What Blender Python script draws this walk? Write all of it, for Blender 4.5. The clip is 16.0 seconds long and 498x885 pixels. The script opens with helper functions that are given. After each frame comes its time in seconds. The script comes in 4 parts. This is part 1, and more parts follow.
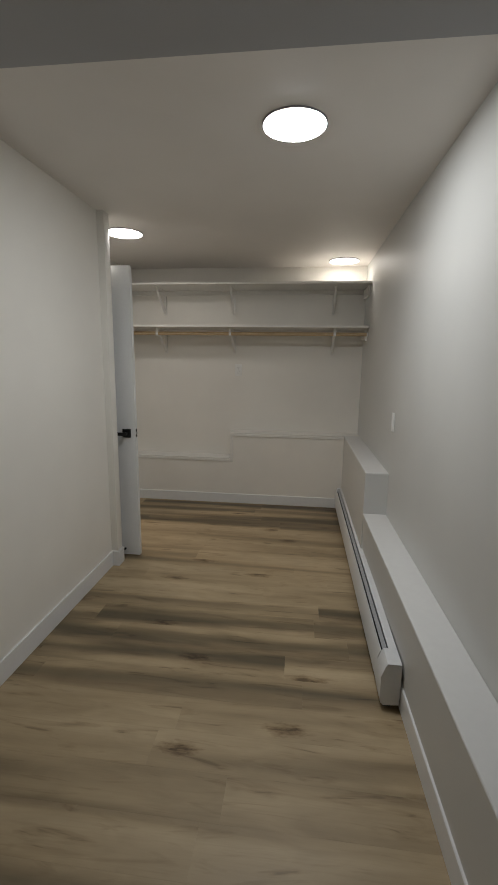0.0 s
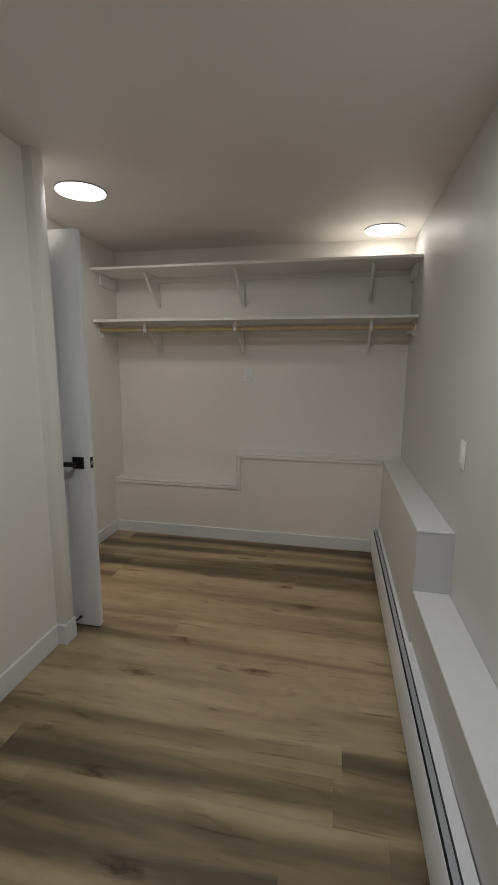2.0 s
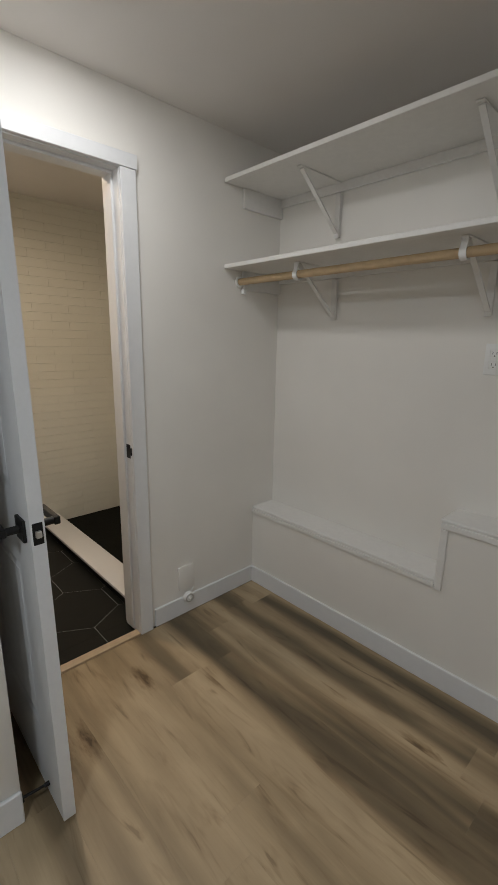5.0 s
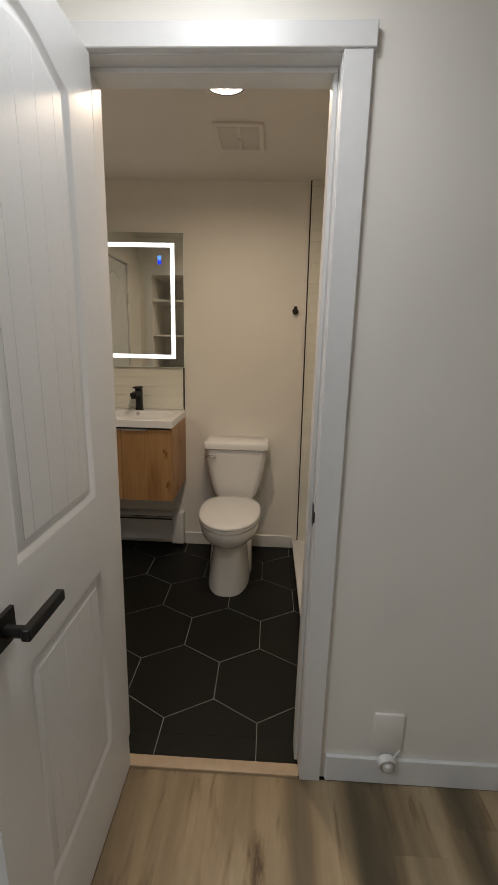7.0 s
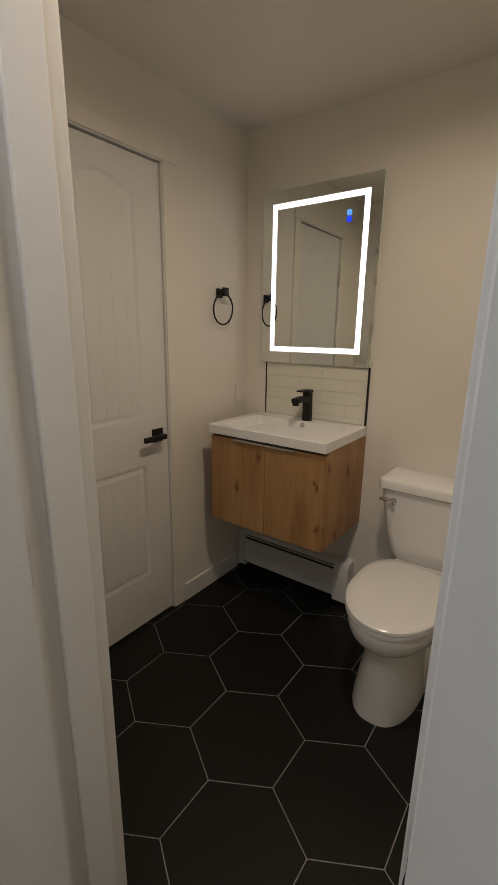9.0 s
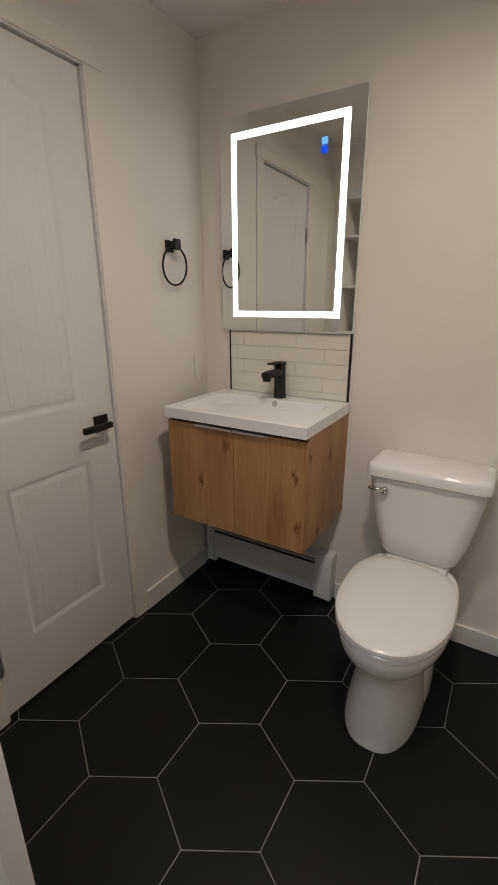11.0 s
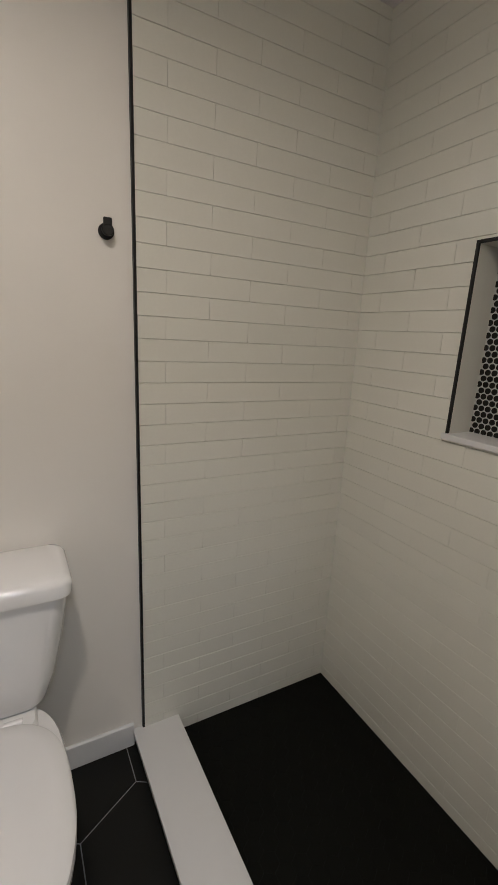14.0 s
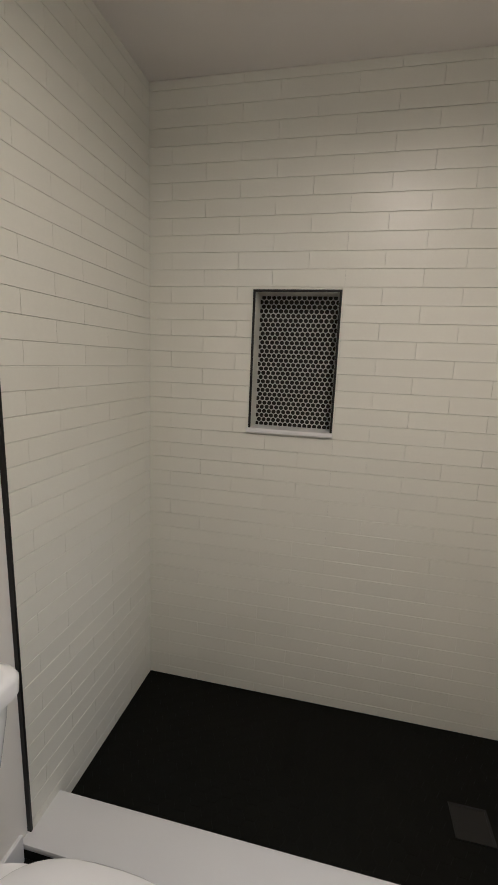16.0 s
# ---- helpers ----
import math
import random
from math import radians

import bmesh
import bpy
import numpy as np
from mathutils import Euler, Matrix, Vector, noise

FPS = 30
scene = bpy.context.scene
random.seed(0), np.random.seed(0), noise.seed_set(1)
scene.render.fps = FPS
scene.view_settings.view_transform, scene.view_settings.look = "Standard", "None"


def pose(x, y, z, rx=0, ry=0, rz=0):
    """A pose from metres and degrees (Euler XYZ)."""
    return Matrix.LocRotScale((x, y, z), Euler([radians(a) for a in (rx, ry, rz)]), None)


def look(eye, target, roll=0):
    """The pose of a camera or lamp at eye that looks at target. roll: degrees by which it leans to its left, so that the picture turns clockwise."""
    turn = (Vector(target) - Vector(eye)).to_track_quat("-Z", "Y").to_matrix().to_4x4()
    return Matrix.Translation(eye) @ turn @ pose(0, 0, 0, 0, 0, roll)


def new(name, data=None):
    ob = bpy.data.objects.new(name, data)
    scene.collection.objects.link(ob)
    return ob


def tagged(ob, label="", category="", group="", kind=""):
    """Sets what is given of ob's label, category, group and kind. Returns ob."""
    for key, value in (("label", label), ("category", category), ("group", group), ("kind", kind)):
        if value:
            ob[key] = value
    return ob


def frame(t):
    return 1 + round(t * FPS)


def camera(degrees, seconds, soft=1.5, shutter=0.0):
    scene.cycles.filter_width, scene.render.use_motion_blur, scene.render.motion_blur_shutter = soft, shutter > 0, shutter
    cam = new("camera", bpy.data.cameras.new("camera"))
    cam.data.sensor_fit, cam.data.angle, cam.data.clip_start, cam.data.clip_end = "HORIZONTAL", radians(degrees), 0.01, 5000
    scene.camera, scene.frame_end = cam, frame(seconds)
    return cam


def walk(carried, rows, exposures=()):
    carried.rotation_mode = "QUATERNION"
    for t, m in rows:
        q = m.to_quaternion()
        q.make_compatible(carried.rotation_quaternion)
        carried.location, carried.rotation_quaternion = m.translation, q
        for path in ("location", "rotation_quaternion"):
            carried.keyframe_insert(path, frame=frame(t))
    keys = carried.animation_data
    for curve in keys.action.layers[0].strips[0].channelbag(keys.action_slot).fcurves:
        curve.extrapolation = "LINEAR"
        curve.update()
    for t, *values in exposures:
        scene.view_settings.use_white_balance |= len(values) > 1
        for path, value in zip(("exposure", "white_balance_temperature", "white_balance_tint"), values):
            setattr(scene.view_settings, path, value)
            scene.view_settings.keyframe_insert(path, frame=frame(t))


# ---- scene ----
cam = camera(59.9, 16.0)
PATH = [
    (0, (0.292, 0.186, 1.422), (0.063, 2.139, 1.058), 0.8),
    (0.5, (0.349, 0.409, 1.412), (0.055, 2.356, 1.061), 0.9),
    (1, (0.41, 0.645, 1.433), (0.075, 2.589, 1.106), 0.7),
    (1.5, (0.389, 0.885, 1.415), (0.033, 2.825, 1.088), 0.5),
    (2, (0.368, 1.118, 1.408), (-0.021, 3.049, 1.065), 0.4),
    (2.5, (0.38, 1.4, 1.414), (-0.032, 3.323, 1.05), 0.6),
    (3, (0.361, 1.645, 1.413), (-0.076, 3.555, 1.013), 0.5),
    (3.5, (0.277, 1.877, 1.395), (-0.277, 3.752, 0.971), 1.3),
    (3.7, (0.267, 1.973, 1.385), (-0.356, 3.824, 0.956), 1.4),
    (5.8, (0.135, 3.135, 1.398), (-1.637, 3.957, 0.953), 1.3),
    (6, (0.08, 3.186, 1.393), (-1.739, 3.889, 0.952), 1.6),
    (6.5, (-0.106, 3.364, 1.382), (-2.03, 3.685, 0.937), 1.5),
    (7, (-0.303, 3.518, 1.394), (-2.25, 3.437, 0.946), 1.4),
    (7.5, (-0.518, 3.683, 1.396), (-2.415, 3.23, 0.954), 1.4),
    (8, (-0.721, 3.718, 1.384), (-2.519, 2.973, 0.924), 1.1),
    (8.5, (-0.956, 3.71, 1.381), (-2.604, 2.682, 0.904), 1.1),
    (8.7, (-1.05, 3.712, 1.38), (-2.627, 2.58, 0.897), 1.0),
    (10.8, (-1.428, 3.530, 1.351), (-3.008, 2.466, 0.739), -0.1),
    (11, (-1.426, 3.522, 1.348), (-3.050, 2.534, 0.727), -0.2),
    (11.5, (-1.407, 3.511, 1.342), (-3.148, 2.753, 0.713), 0.0),
    (12, (-1.389, 3.502, 1.303), (-3.224, 3.006, 0.681), 0.4),
    (12.5, (-1.369, 3.469, 1.341), (-3.264, 3.314, 0.721), 1.2),
    (13, (-1.475, 3.451, 1.34), (-3.380, 3.688, 0.778), 2.1),
    (13.5, (-1.660, 3.410, 1.35), (-3.499, 4.014, 0.846), 3.0),
    (14, (-1.924, 3.440, 1.363), (-3.619, 4.386, 0.884), 3.1),
    (14.5, (-2.152, 3.362, 1.39), (-3.565, 4.704, 0.944), 2.8),
    (15, (-2.302, 3.209, 1.41), (-3.357, 4.848, 0.968), 2.4),
    (15.5, (-2.322, 3.074, 1.394), (-3.055, 4.893, 0.995), 2.3),
    (16, (-2.347, 2.911, 1.371), (-2.766, 4.832, 1.005), 2.3),
]
EXPOSURES = [
    (0.0, -0.09, 6600, 10), (1.0, -0.18, 6600, 10), (1.5, -0.05, 6500, 10), (2.0, -0.16, 6480, 10), (2.5, 0.22, 6400, 10), (3.0, 0.21, 6300, 10), (3.5, 0.15, 6150, 10),
    (6.0, 0.18, 6150, 10), (7.0, 0.06, 6150, 10), (8.0, -0.06, 6300, 10), (8.5, -0.10, 6250, 10),
    (11.0, 0.38, 5550, 10), (12.5, 0.48, 5100, 10), (13.0, 0.45, 5100, 10), (13.5, 0.34, 5150, 10), (14.0, 0.40, 5200, 10), (14.5, 0.54, 5150, 10), (15.0, 0.60, 5150, 10), (16.0, 0.60, 5150, 10),
]
walk(cam, [(t, look(eye, target, roll)) for t, eye, target, roll in PATH], EXPOSURES)

# ---- light ----
world = bpy.data.worlds.new("world")
world.use_nodes = True
world.node_tree.nodes["Background"].inputs[0].default_value = (0.6, 0.65, 0.7, 1)
world.node_tree.nodes["Background"].inputs[1].default_value = 0.0
scene.world = world
LAMP_A, LAMP_B, LAMP_C, LAMP_BATH, LED = 98.0, 30.0, 11.0, 225.0, 1.8


# ---- materials ----
class Nodes:
    """A small helper round a material's node tree."""

    def __init__(self, name):
        self.mat = bpy.data.materials.new(name)
        self.mat.use_nodes = True
        self.tree = self.mat.node_tree
        self.bsdf = self.tree.nodes["Principled BSDF"]

    def add(self, kind, values=(), **props):
        n = self.tree.nodes.new(kind)
        for k, v in props.items():
            setattr(n, k, v)
        for k, v in dict(values).items():
            n.inputs[k].default_value = v
        return n

    def link(self, a, out, b, into):
        self.tree.links.new(a.outputs[out], b.inputs[into])

    def coords(self, scale, offset_random=0.0):
        """World-size coordinates, stretched; each object shifted by its own random number where asked."""
        g = self.add("ShaderNodeNewGeometry")
        m = self.add("ShaderNodeVectorMath", {1: scale}, operation="MULTIPLY")
        if offset_random:
            info = self.add("ShaderNodeObjectInfo")
            r = self.add("ShaderNodeVectorMath", {1: (offset_random, offset_random * 0.7, offset_random * 1.3)}, operation="MULTIPLY")
            s = self.add("ShaderNodeVectorMath", operation="ADD")
            self.link(info, "Random", r, 0)
            self.link(g, "Position", s, 0)
            self.link(r, 0, s, 1)
            self.link(s, 0, m, 0)
        else:
            self.link(g, "Position", m, 0)
        return m

    def noise(self, co, scale, detail=4.0, rough=0.55, distort=0.0):
        n = self.add("ShaderNodeTexNoise", {"Scale": scale, "Detail": detail, "Roughness": rough, "Distortion": distort})
        self.link(co, 0, n, "Vector")
        return n

    def ramp(self, src, out, stops):
        r = self.add("ShaderNodeValToRGB")
        while len(r.color_ramp.elements) < len(stops):
            r.color_ramp.elements.new(0.5)
        for e, (p, c) in zip(r.color_ramp.elements, stops):
            e.position, e.color = p, (*c, 1) if len(c) == 3 else c
        self.link(src, out, r, 0)
        return r

    def mix(self, a, b, fac=None, mode="MIX", amount=0.5):
        m = self.add("ShaderNodeMix", data_type="RGBA", blend_type=mode)
        m.inputs["Factor"].default_value = amount
        for s, socket in ((a, 6), (b, 7)):
            if isinstance(s, tuple):
                m.inputs[socket].default_value = (*s, 1)
            else:
                self.tree.links.new(s, m.inputs[socket])
        if fac is not None:
            self.tree.links.new(fac, m.inputs["Factor"])
        return m.outputs[2]

    def bump(self, src, strength, distance=0.002):
        b = self.add("ShaderNodeBump", {"Strength": strength, "Distance": distance})
        self.tree.links.new(src, b.inputs["Height"])
        self.link(b, 0, self.bsdf, "Normal")

    def color(self, socket):
        self.tree.links.new(socket, self.bsdf.inputs["Base Color"])

    def knots(self, c, scale, shift, ragged, pull, rare, stops, upright=False):
        """Ragged dark knots, drawn out along the grain, in some of the cells only."""
        cells = self.add("ShaderNodeTexVoronoi", {"Scale": 1.0, "Randomness": 1.0}, voronoi_dimensions="2D")
        warp = self.noise(self.coords(ragged, 3.0), 1.0, 4, 0.65)
        add = self.add("ShaderNodeVectorMath", {1: (pull, pull, pull)}, operation="MULTIPLY_ADD")
        self.link(warp, "Color", add, 0)
        flat = self.coords(scale, shift)
        if upright:
            xyz, uv = self.add("ShaderNodeSeparateXYZ"), self.add("ShaderNodeCombineXYZ")
            u = self.add("ShaderNodeMath", operation="ADD")
            self.link(flat, 0, xyz, 0)
            self.link(xyz, 0, u, 0)
            self.link(xyz, 1, u, 1)
            self.link(u, 0, uv, 0)
            self.link(xyz, 2, uv, 1)
            flat = uv
        self.link(flat, 0, add, 2)
        self.link(add, 0, cells, "Vector")
        spot = self.ramp(cells, "Distance", stops)
        pick = self.add("ShaderNodeMath", {1: rare}, operation="GREATER_THAN")
        split = self.add("ShaderNodeSeparateColor")
        self.link(cells, "Color", split, 0)
        self.link(split, 0, pick, 0)
        return self.mix(c, self.mix((1.0, 1.0, 1.0), spot.outputs[0], fac=pick.outputs[0]), mode="MULTIPLY", amount=1.0)

    def rough(self, value, src=None, spread=0.0):
        if src is None:
            self.bsdf.inputs["Roughness"].default_value = value
        else:
            m = self.add("ShaderNodeMapRange", {"To Min": value - spread, "To Max": value + spread})
            self.tree.links.new(src, m.inputs["Value"])
            self.link(m, 0, self.bsdf, "Roughness")


def paint(name, col, rough=0.5, orange=0.25, blot=0.03, size=1.0):
    """Rolled wall paint: fine nap, faint uneven tone."""
    n = Nodes(name)
    big = n.noise(n.coords((1, 1, 1)), 1.7 * size, 3)
    fine = n.noise(n.coords((1, 1, 1)), 260 * size, 3)
    dark = tuple(c * (1 - 2 * blot) for c in col)
    n.color(n.ramp(big, 0, [(0.3, dark), (0.7, col)]).outputs[0])
    n.rough(rough, big.outputs[0], 0.06)
    n.bump(fine.outputs[0], orange, 0.0008)
    return n.mat


def plain(name, col, rough=0.4, metal=0.0, wear=0.06, grain=60, bump=0.05, coat=0.0, spread=0.05):
    n = Nodes(name)
    a = n.noise(n.coords((1, 1, 1)), grain, 4)
    n.color(n.ramp(a, 0, [(0.25, tuple(c * (1 - wear) for c in col)), (0.75, tuple(min(1, c * (1 + wear)) for c in col))]).outputs[0])
    n.rough(rough, a.outputs[0], spread)
    n.bsdf.inputs["Metallic"].default_value = metal
    n.bsdf.inputs["Coat Weight"].default_value = coat
    if bump:
        n.bump(a.outputs[0], bump, 0.0006)
    return n.mat


def glow(name, col, strength, body=0.8):
    n = Nodes(name)
    n.bsdf.inputs["Base Color"].default_value = (body, body, body, 1)
    n.bsdf.inputs["Emission Color"].default_value = (*col, 1)
    n.bsdf.inputs["Emission Strength"].default_value = strength
    return n.mat


def plank_wood():
    """Grey-oak vinyl plank: pale tan ground, long smoky streaks, fine grain and a few knots, own cut for each plank."""
    n = Nodes("oak_plank")
    wide = n.noise(n.coords((0.30, 5.2, 1)), 1.5, 1.2, 0.45, 0.5)
    mid = n.noise(n.coords((1.2, 8.5, 1), 53.0), 1.5, 3, 0.55, 2.6)
    fine = n.noise(n.coords((3.0, 80.0, 1), 11.0), 1.6, 5, 0.65, 0.3)
    cloud = n.noise(n.coords((1.6, 5.0, 1), 23.0), 2.0, 3, 0.55, 0.8)
    info = n.add("ShaderNodeObjectInfo")
    sway = n.add("ShaderNodeMath", {1: 1.6, 2: -0.80}, operation="MULTIPLY_ADD")
    own = n.add("ShaderNodeMath", operation="ADD")
    n.link(wide, 0, sway, 0)
    # smoke sits along the middle of a board and clears towards its long edges
    across, split = n.add("ShaderNodeTexCoord"), n.add("ShaderNodeSeparateXYZ")
    n.link(across, "Generated", split, 0)
    mid_off = n.add("ShaderNodeMath", {1: 0.5}, operation="SUBTRACT")
    n.link(split, 1, mid_off, 0)
    away = n.add("ShaderNodeMath", operation="ABSOLUTE")
    n.link(mid_off, 0, away, 0)
    drift = n.noise(n.coords((0.9, 5.0, 1), 41.0), 1.5, 3, 0.5, 0.6)
    ragged = n.add("ShaderNodeMath", {1: 0.75}, operation="MULTIPLY_ADD")
    n.link(drift, 0, ragged, 0)
    n.link(away, 0, ragged, 2)
    clear = n.add("ShaderNodeMapRange", {"From Min": 0.42, "From Max": 0.92, "To Min": 1.0, "To Max": 0.12}, interpolation_type="SMOOTHSTEP")
    n.link(ragged, 0, clear, 0)
    less = n.add("ShaderNodeMath", {1: 0.62}, operation="SUBTRACT")
    n.link(info, "Color", less, 0)
    smoke = n.add("ShaderNodeMath", {2: 0.62}, operation="MULTIPLY_ADD")
    n.link(less, 0, smoke, 0)
    n.link(clear, 0, smoke, 1)
    n.link(smoke, 0, own, 0)
    n.link(sway, 0, own, 1)
    base = n.ramp(own, 0, [(0.05, (0.110, 0.085, 0.050)), (0.35, (0.238, 0.178, 0.104)), (0.62, (0.385, 0.292, 0.176)), (0.95, (0.465, 0.362, 0.228))])
    streak = n.ramp(mid, 0, [(0.28, (0.36, 0.32, 0.27)), (0.34, (0.74, 0.70, 0.65)), (0.45, (1, 1, 1))])
    grain = n.ramp(fine, 0, [(0.25, (0.93, 0.92, 0.90)), (0.55, (1.02, 1.02, 1.02))])
    tone = n.ramp(cloud, 0, [(0.3, (0.86, 0.85, 0.83)), (0.65, (1.05, 1.05, 1.04))])
    c = n.mix(base.outputs[0], streak.outputs[0], mode="MULTIPLY", amount=0.60)
    c = n.mix(c, grain.outputs[0], mode="MULTIPLY", amount=1.0)
    c = n.mix(c, tone.outputs[0], mode="MULTIPLY", amount=1.0)
    c = n.knots(c, (1.9, 5.2, 1), 19.0, (16, 60, 1), 0.38, 0.76, [(0.03, (0.30, 0.25, 0.19)), (0.08, (0.62, 0.56, 0.49)), (0.20, (1, 1, 1))])
    n.color(c)
    n.rough(0.45, fine.outputs[0], 0.07)
    n.bump(fine.outputs[0], 0.08, 0.0005)
    return n.mat


def cabinet_wood():
    """Warm knotty oak laminate, grain upright."""
    n = Nodes("oak_laminate")
    wide = n.noise(n.coords((6.0, 6.0, 0.8), 5.0), 1.3, 3, 0.5, 1.2)
    line = n.noise(n.coords((26, 26, 1.6), 5.0), 1.2, 4, 0.6, 1.4)
    fine = n.noise(n.coords((110, 110, 5.0), 5.0), 1.2, 5, 0.7)
    base = n.ramp(wide, 0, [(0.30, (0.300, 0.155, 0.058)), (0.47, (0.395, 0.222, 0.090)), (0.70, (0.455, 0.272, 0.120))])
    vein = n.ramp(line, 0, [(0.26, (0.66, 0.58, 0.50)), (0.36, (0.88, 0.85, 0.81)), (0.50, (1.02, 1.02, 1.02))])
    grain = n.ramp(fine, 0, [(0.2, (0.84, 0.81, 0.78)), (0.6, (1.03, 1.02, 1.02))])
    c = n.mix(base.outputs[0], vein.outputs[0], mode="MULTIPLY", amount=0.85)
    c = n.mix(c, grain.outputs[0], mode="MULTIPLY", amount=1.0)
    c = n.knots(c, (9.5, 9.5, 4.8), 2.6, (70, 70, 40), 0.55, 0.76, [(0.03, (0.30, 0.20, 0.13)), (0.09, (0.66, 0.55, 0.46)), (0.18, (1, 1, 1))], True)
    n.color(c)
    n.rough(0.45, fine.outputs[0], 0.06)
    n.bump(fine.outputs[0], 0.12, 0.0005)
    return n.mat


def glazed(name, col, rough, wave, spread=0.05, rnd=0.015, spec=0.5):
    """Fired tile: glaze with a slow wave in it, each tile a touch different."""
    n = Nodes(name)
    slow = n.noise(n.coords((1, 1, 1), 9.0), 14, 2)
    fine = n.noise(n.coords((1, 1, 1)), 130, 4)
    info = n.add("ShaderNodeObjectInfo")
    t = n.ramp(info, "Random", [(0, (1 - rnd,) * 3), (1, (1 + rnd,) * 3)])
    b = n.ramp(fine, 0, [(0.3, tuple(c * 0.98 for c in col)), (0.7, col)])
    n.color(n.mix(b.outputs[0], t.outputs[0], mode="MULTIPLY", amount=1.0))
    n.bsdf.inputs["Specular IOR Level"].default_value = spec
    n.rough(rough, fine.outputs[0], spread)
    n.bump(slow.outputs[0], wave, 0.004)
    return n.mat


WALL = paint("wall_paint", (0.86, 0.830, 0.770), 0.48)
# wall paint for the right side, its dimmer, cooler light put into the colour
WALL_DIM = paint("wall_paint_satin_dimmed", (0.63, 0.625, 0.60), 0.46, 0.2)
CEIL = paint("ceiling_paint", (0.83, 0.792, 0.752), 0.46, 0.3)
# ceiling paint darkened for the soffit: its unlit underside is put into the colour
SOFFIT_SHADED = paint("soffit_shade_paint", (0.44, 0.445, 0.465), 0.7, 0.35)
TRIM = plain("trim_enamel", (0.78, 0.78, 0.775), 0.34, wear=0.02, grain=30, bump=0.03)
SILLW = plain("sill_enamel", (0.68, 0.675, 0.66), 0.4, wear=0.02, grain=30, bump=0.03)
DOORW = plain("door_enamel", (0.775, 0.78, 0.78), 0.36, wear=0.02, grain=90, bump=0.10)
SHELFW = plain("shelf_enamel", (0.79, 0.77, 0.73), 0.45, wear=0.03, grain=40, bump=0.05)
PLANK = plank_wood()
SUB = plain("subfloor", (0.06, 0.045, 0.03), 0.9)
OAK = cabinet_wood()
DOWEL = plain("rod_wood", (0.52, 0.38, 0.22), 0.5, wear=0.12, grain=25)
TILE = glazed("white_tile", (0.785, 0.775, 0.692), 0.34, 0.18, 0.03)
GROUT = plain("pale_grout", (0.56, 0.545, 0.505), 0.85, wear=0.12, grain=120, bump=0.3)
HEX = glazed("black_tile", (0.0072, 0.0078, 0.0064), 0.46, 0.12, 0.06, 0.12, 0.24)
MOSAIC = glazed("black_mosaic", (0.0046, 0.0050, 0.0036), 0.6, 0.12, 0.06, 0.12, 0.12)
HEXGROUT = plain("grey_grout", (0.27, 0.263, 0.255), 0.85, wear=0.3, grain=7, bump=0.3)
DARKGROUT = plain("dark_grout", (0.006, 0.0062, 0.0056), 0.8, wear=0.2, grain=90, bump=0.3)
BLACK = plain("matte_black_metal", (0.008, 0.008, 0.008), 0.45, 0.2, wear=0.15, grain=120)
CHROME = plain("chrome", (0.62, 0.61, 0.59), 0.12, 1.0, wear=0.03)
STEEL = plain("brushed_steel", (0.66, 0.65, 0.63), 0.45, 1.0, wear=0.06, grain=150)
CHINA = plain("vitreous_china", (0.86, 0.855, 0.845), 0.10, wear=0.01, grain=8, bump=0.0, coat=0.4)
SEATW = plain("seat_plastic", (0.80, 0.795, 0.785), 0.22, wear=0.01, grain=8, bump=0.0)
RESIN = plain("sink_resin", (0.84, 0.84, 0.835), 0.16, wear=0.01, grain=8, bump=0.0)
SLAB = plain("curb_quartz", (0.77, 0.765, 0.76), 0.34, wear=0.006, grain=9, bump=0.0, spread=0.0)
HEATW = plain("heater_enamel", (0.69, 0.70, 0.705), 0.38, wear=0.03, grain=40, bump=0.03)
DAMPER = plain("heater_damper", (0.42, 0.44, 0.47), 0.32, 0.4, wear=0.05, grain=40, bump=0.02)
# near black: shade inside the heaters put into the colour; the feet share it
SLOT = plain("heater_shade_and_feet", (0.012, 0.012, 0.013), 0.6, 0.3)
PLASTIC = plain("white_plastic", (0.85, 0.845, 0.82), 0.35, wear=0.02, grain=20, bump=0.0)
DIM = plain("socket_slot", (0.03, 0.03, 0.03), 0.6)
RIM = plain("lamp_rim", (0.34, 0.33, 0.36), 0.45, wear=0.03)
SAPWOOD = plain("threshold_wood", (0.56, 0.43, 0.29), 0.42, wear=0.1, grain=30)
GAP = plain("shadow_gap_filler", (0.05, 0.045, 0.04), 0.8)
# pale green glass, with the glow of the backlit edge put into its colour
GLASS_EDGE = plain("mirror_edge_backlit", (0.84, 0.90, 0.86), 0.25, wear=0.02)
GLOW_A = glow("diffuser_cool", (0.93, 0.97, 1.0), LAMP_A)
GLOW_B = glow("diffuser_neutral", (1.0, 0.975, 0.94), LAMP_B)
GLOW_C = glow("diffuser_warm", (1.0, 0.96, 0.90), LAMP_C)
GLOW_BATH = glow("diffuser_bath", (1.0, 0.770, 0.535), LAMP_BATH)
GLOW_LED = glow("mirror_led_band", (1.0, 0.93, 0.87), LED)
GLOW_BLUE = glow("touch_key_blue", (0.01, 0.05, 1.0), 1.1, 0.01)
GLOW_PALE = glow("touch_key_pale", (0.14, 0.38, 1.0), 1.0, 0.01)
n = Nodes("mirror_silver")
n.bsdf.inputs["Base Color"].default_value = (0.80, 0.83, 0.80, 1)
n.bsdf.inputs["Metallic"].default_value = 1.0
n.bsdf.inputs["Roughness"].default_value = 0.015
MIRROR = n.mat


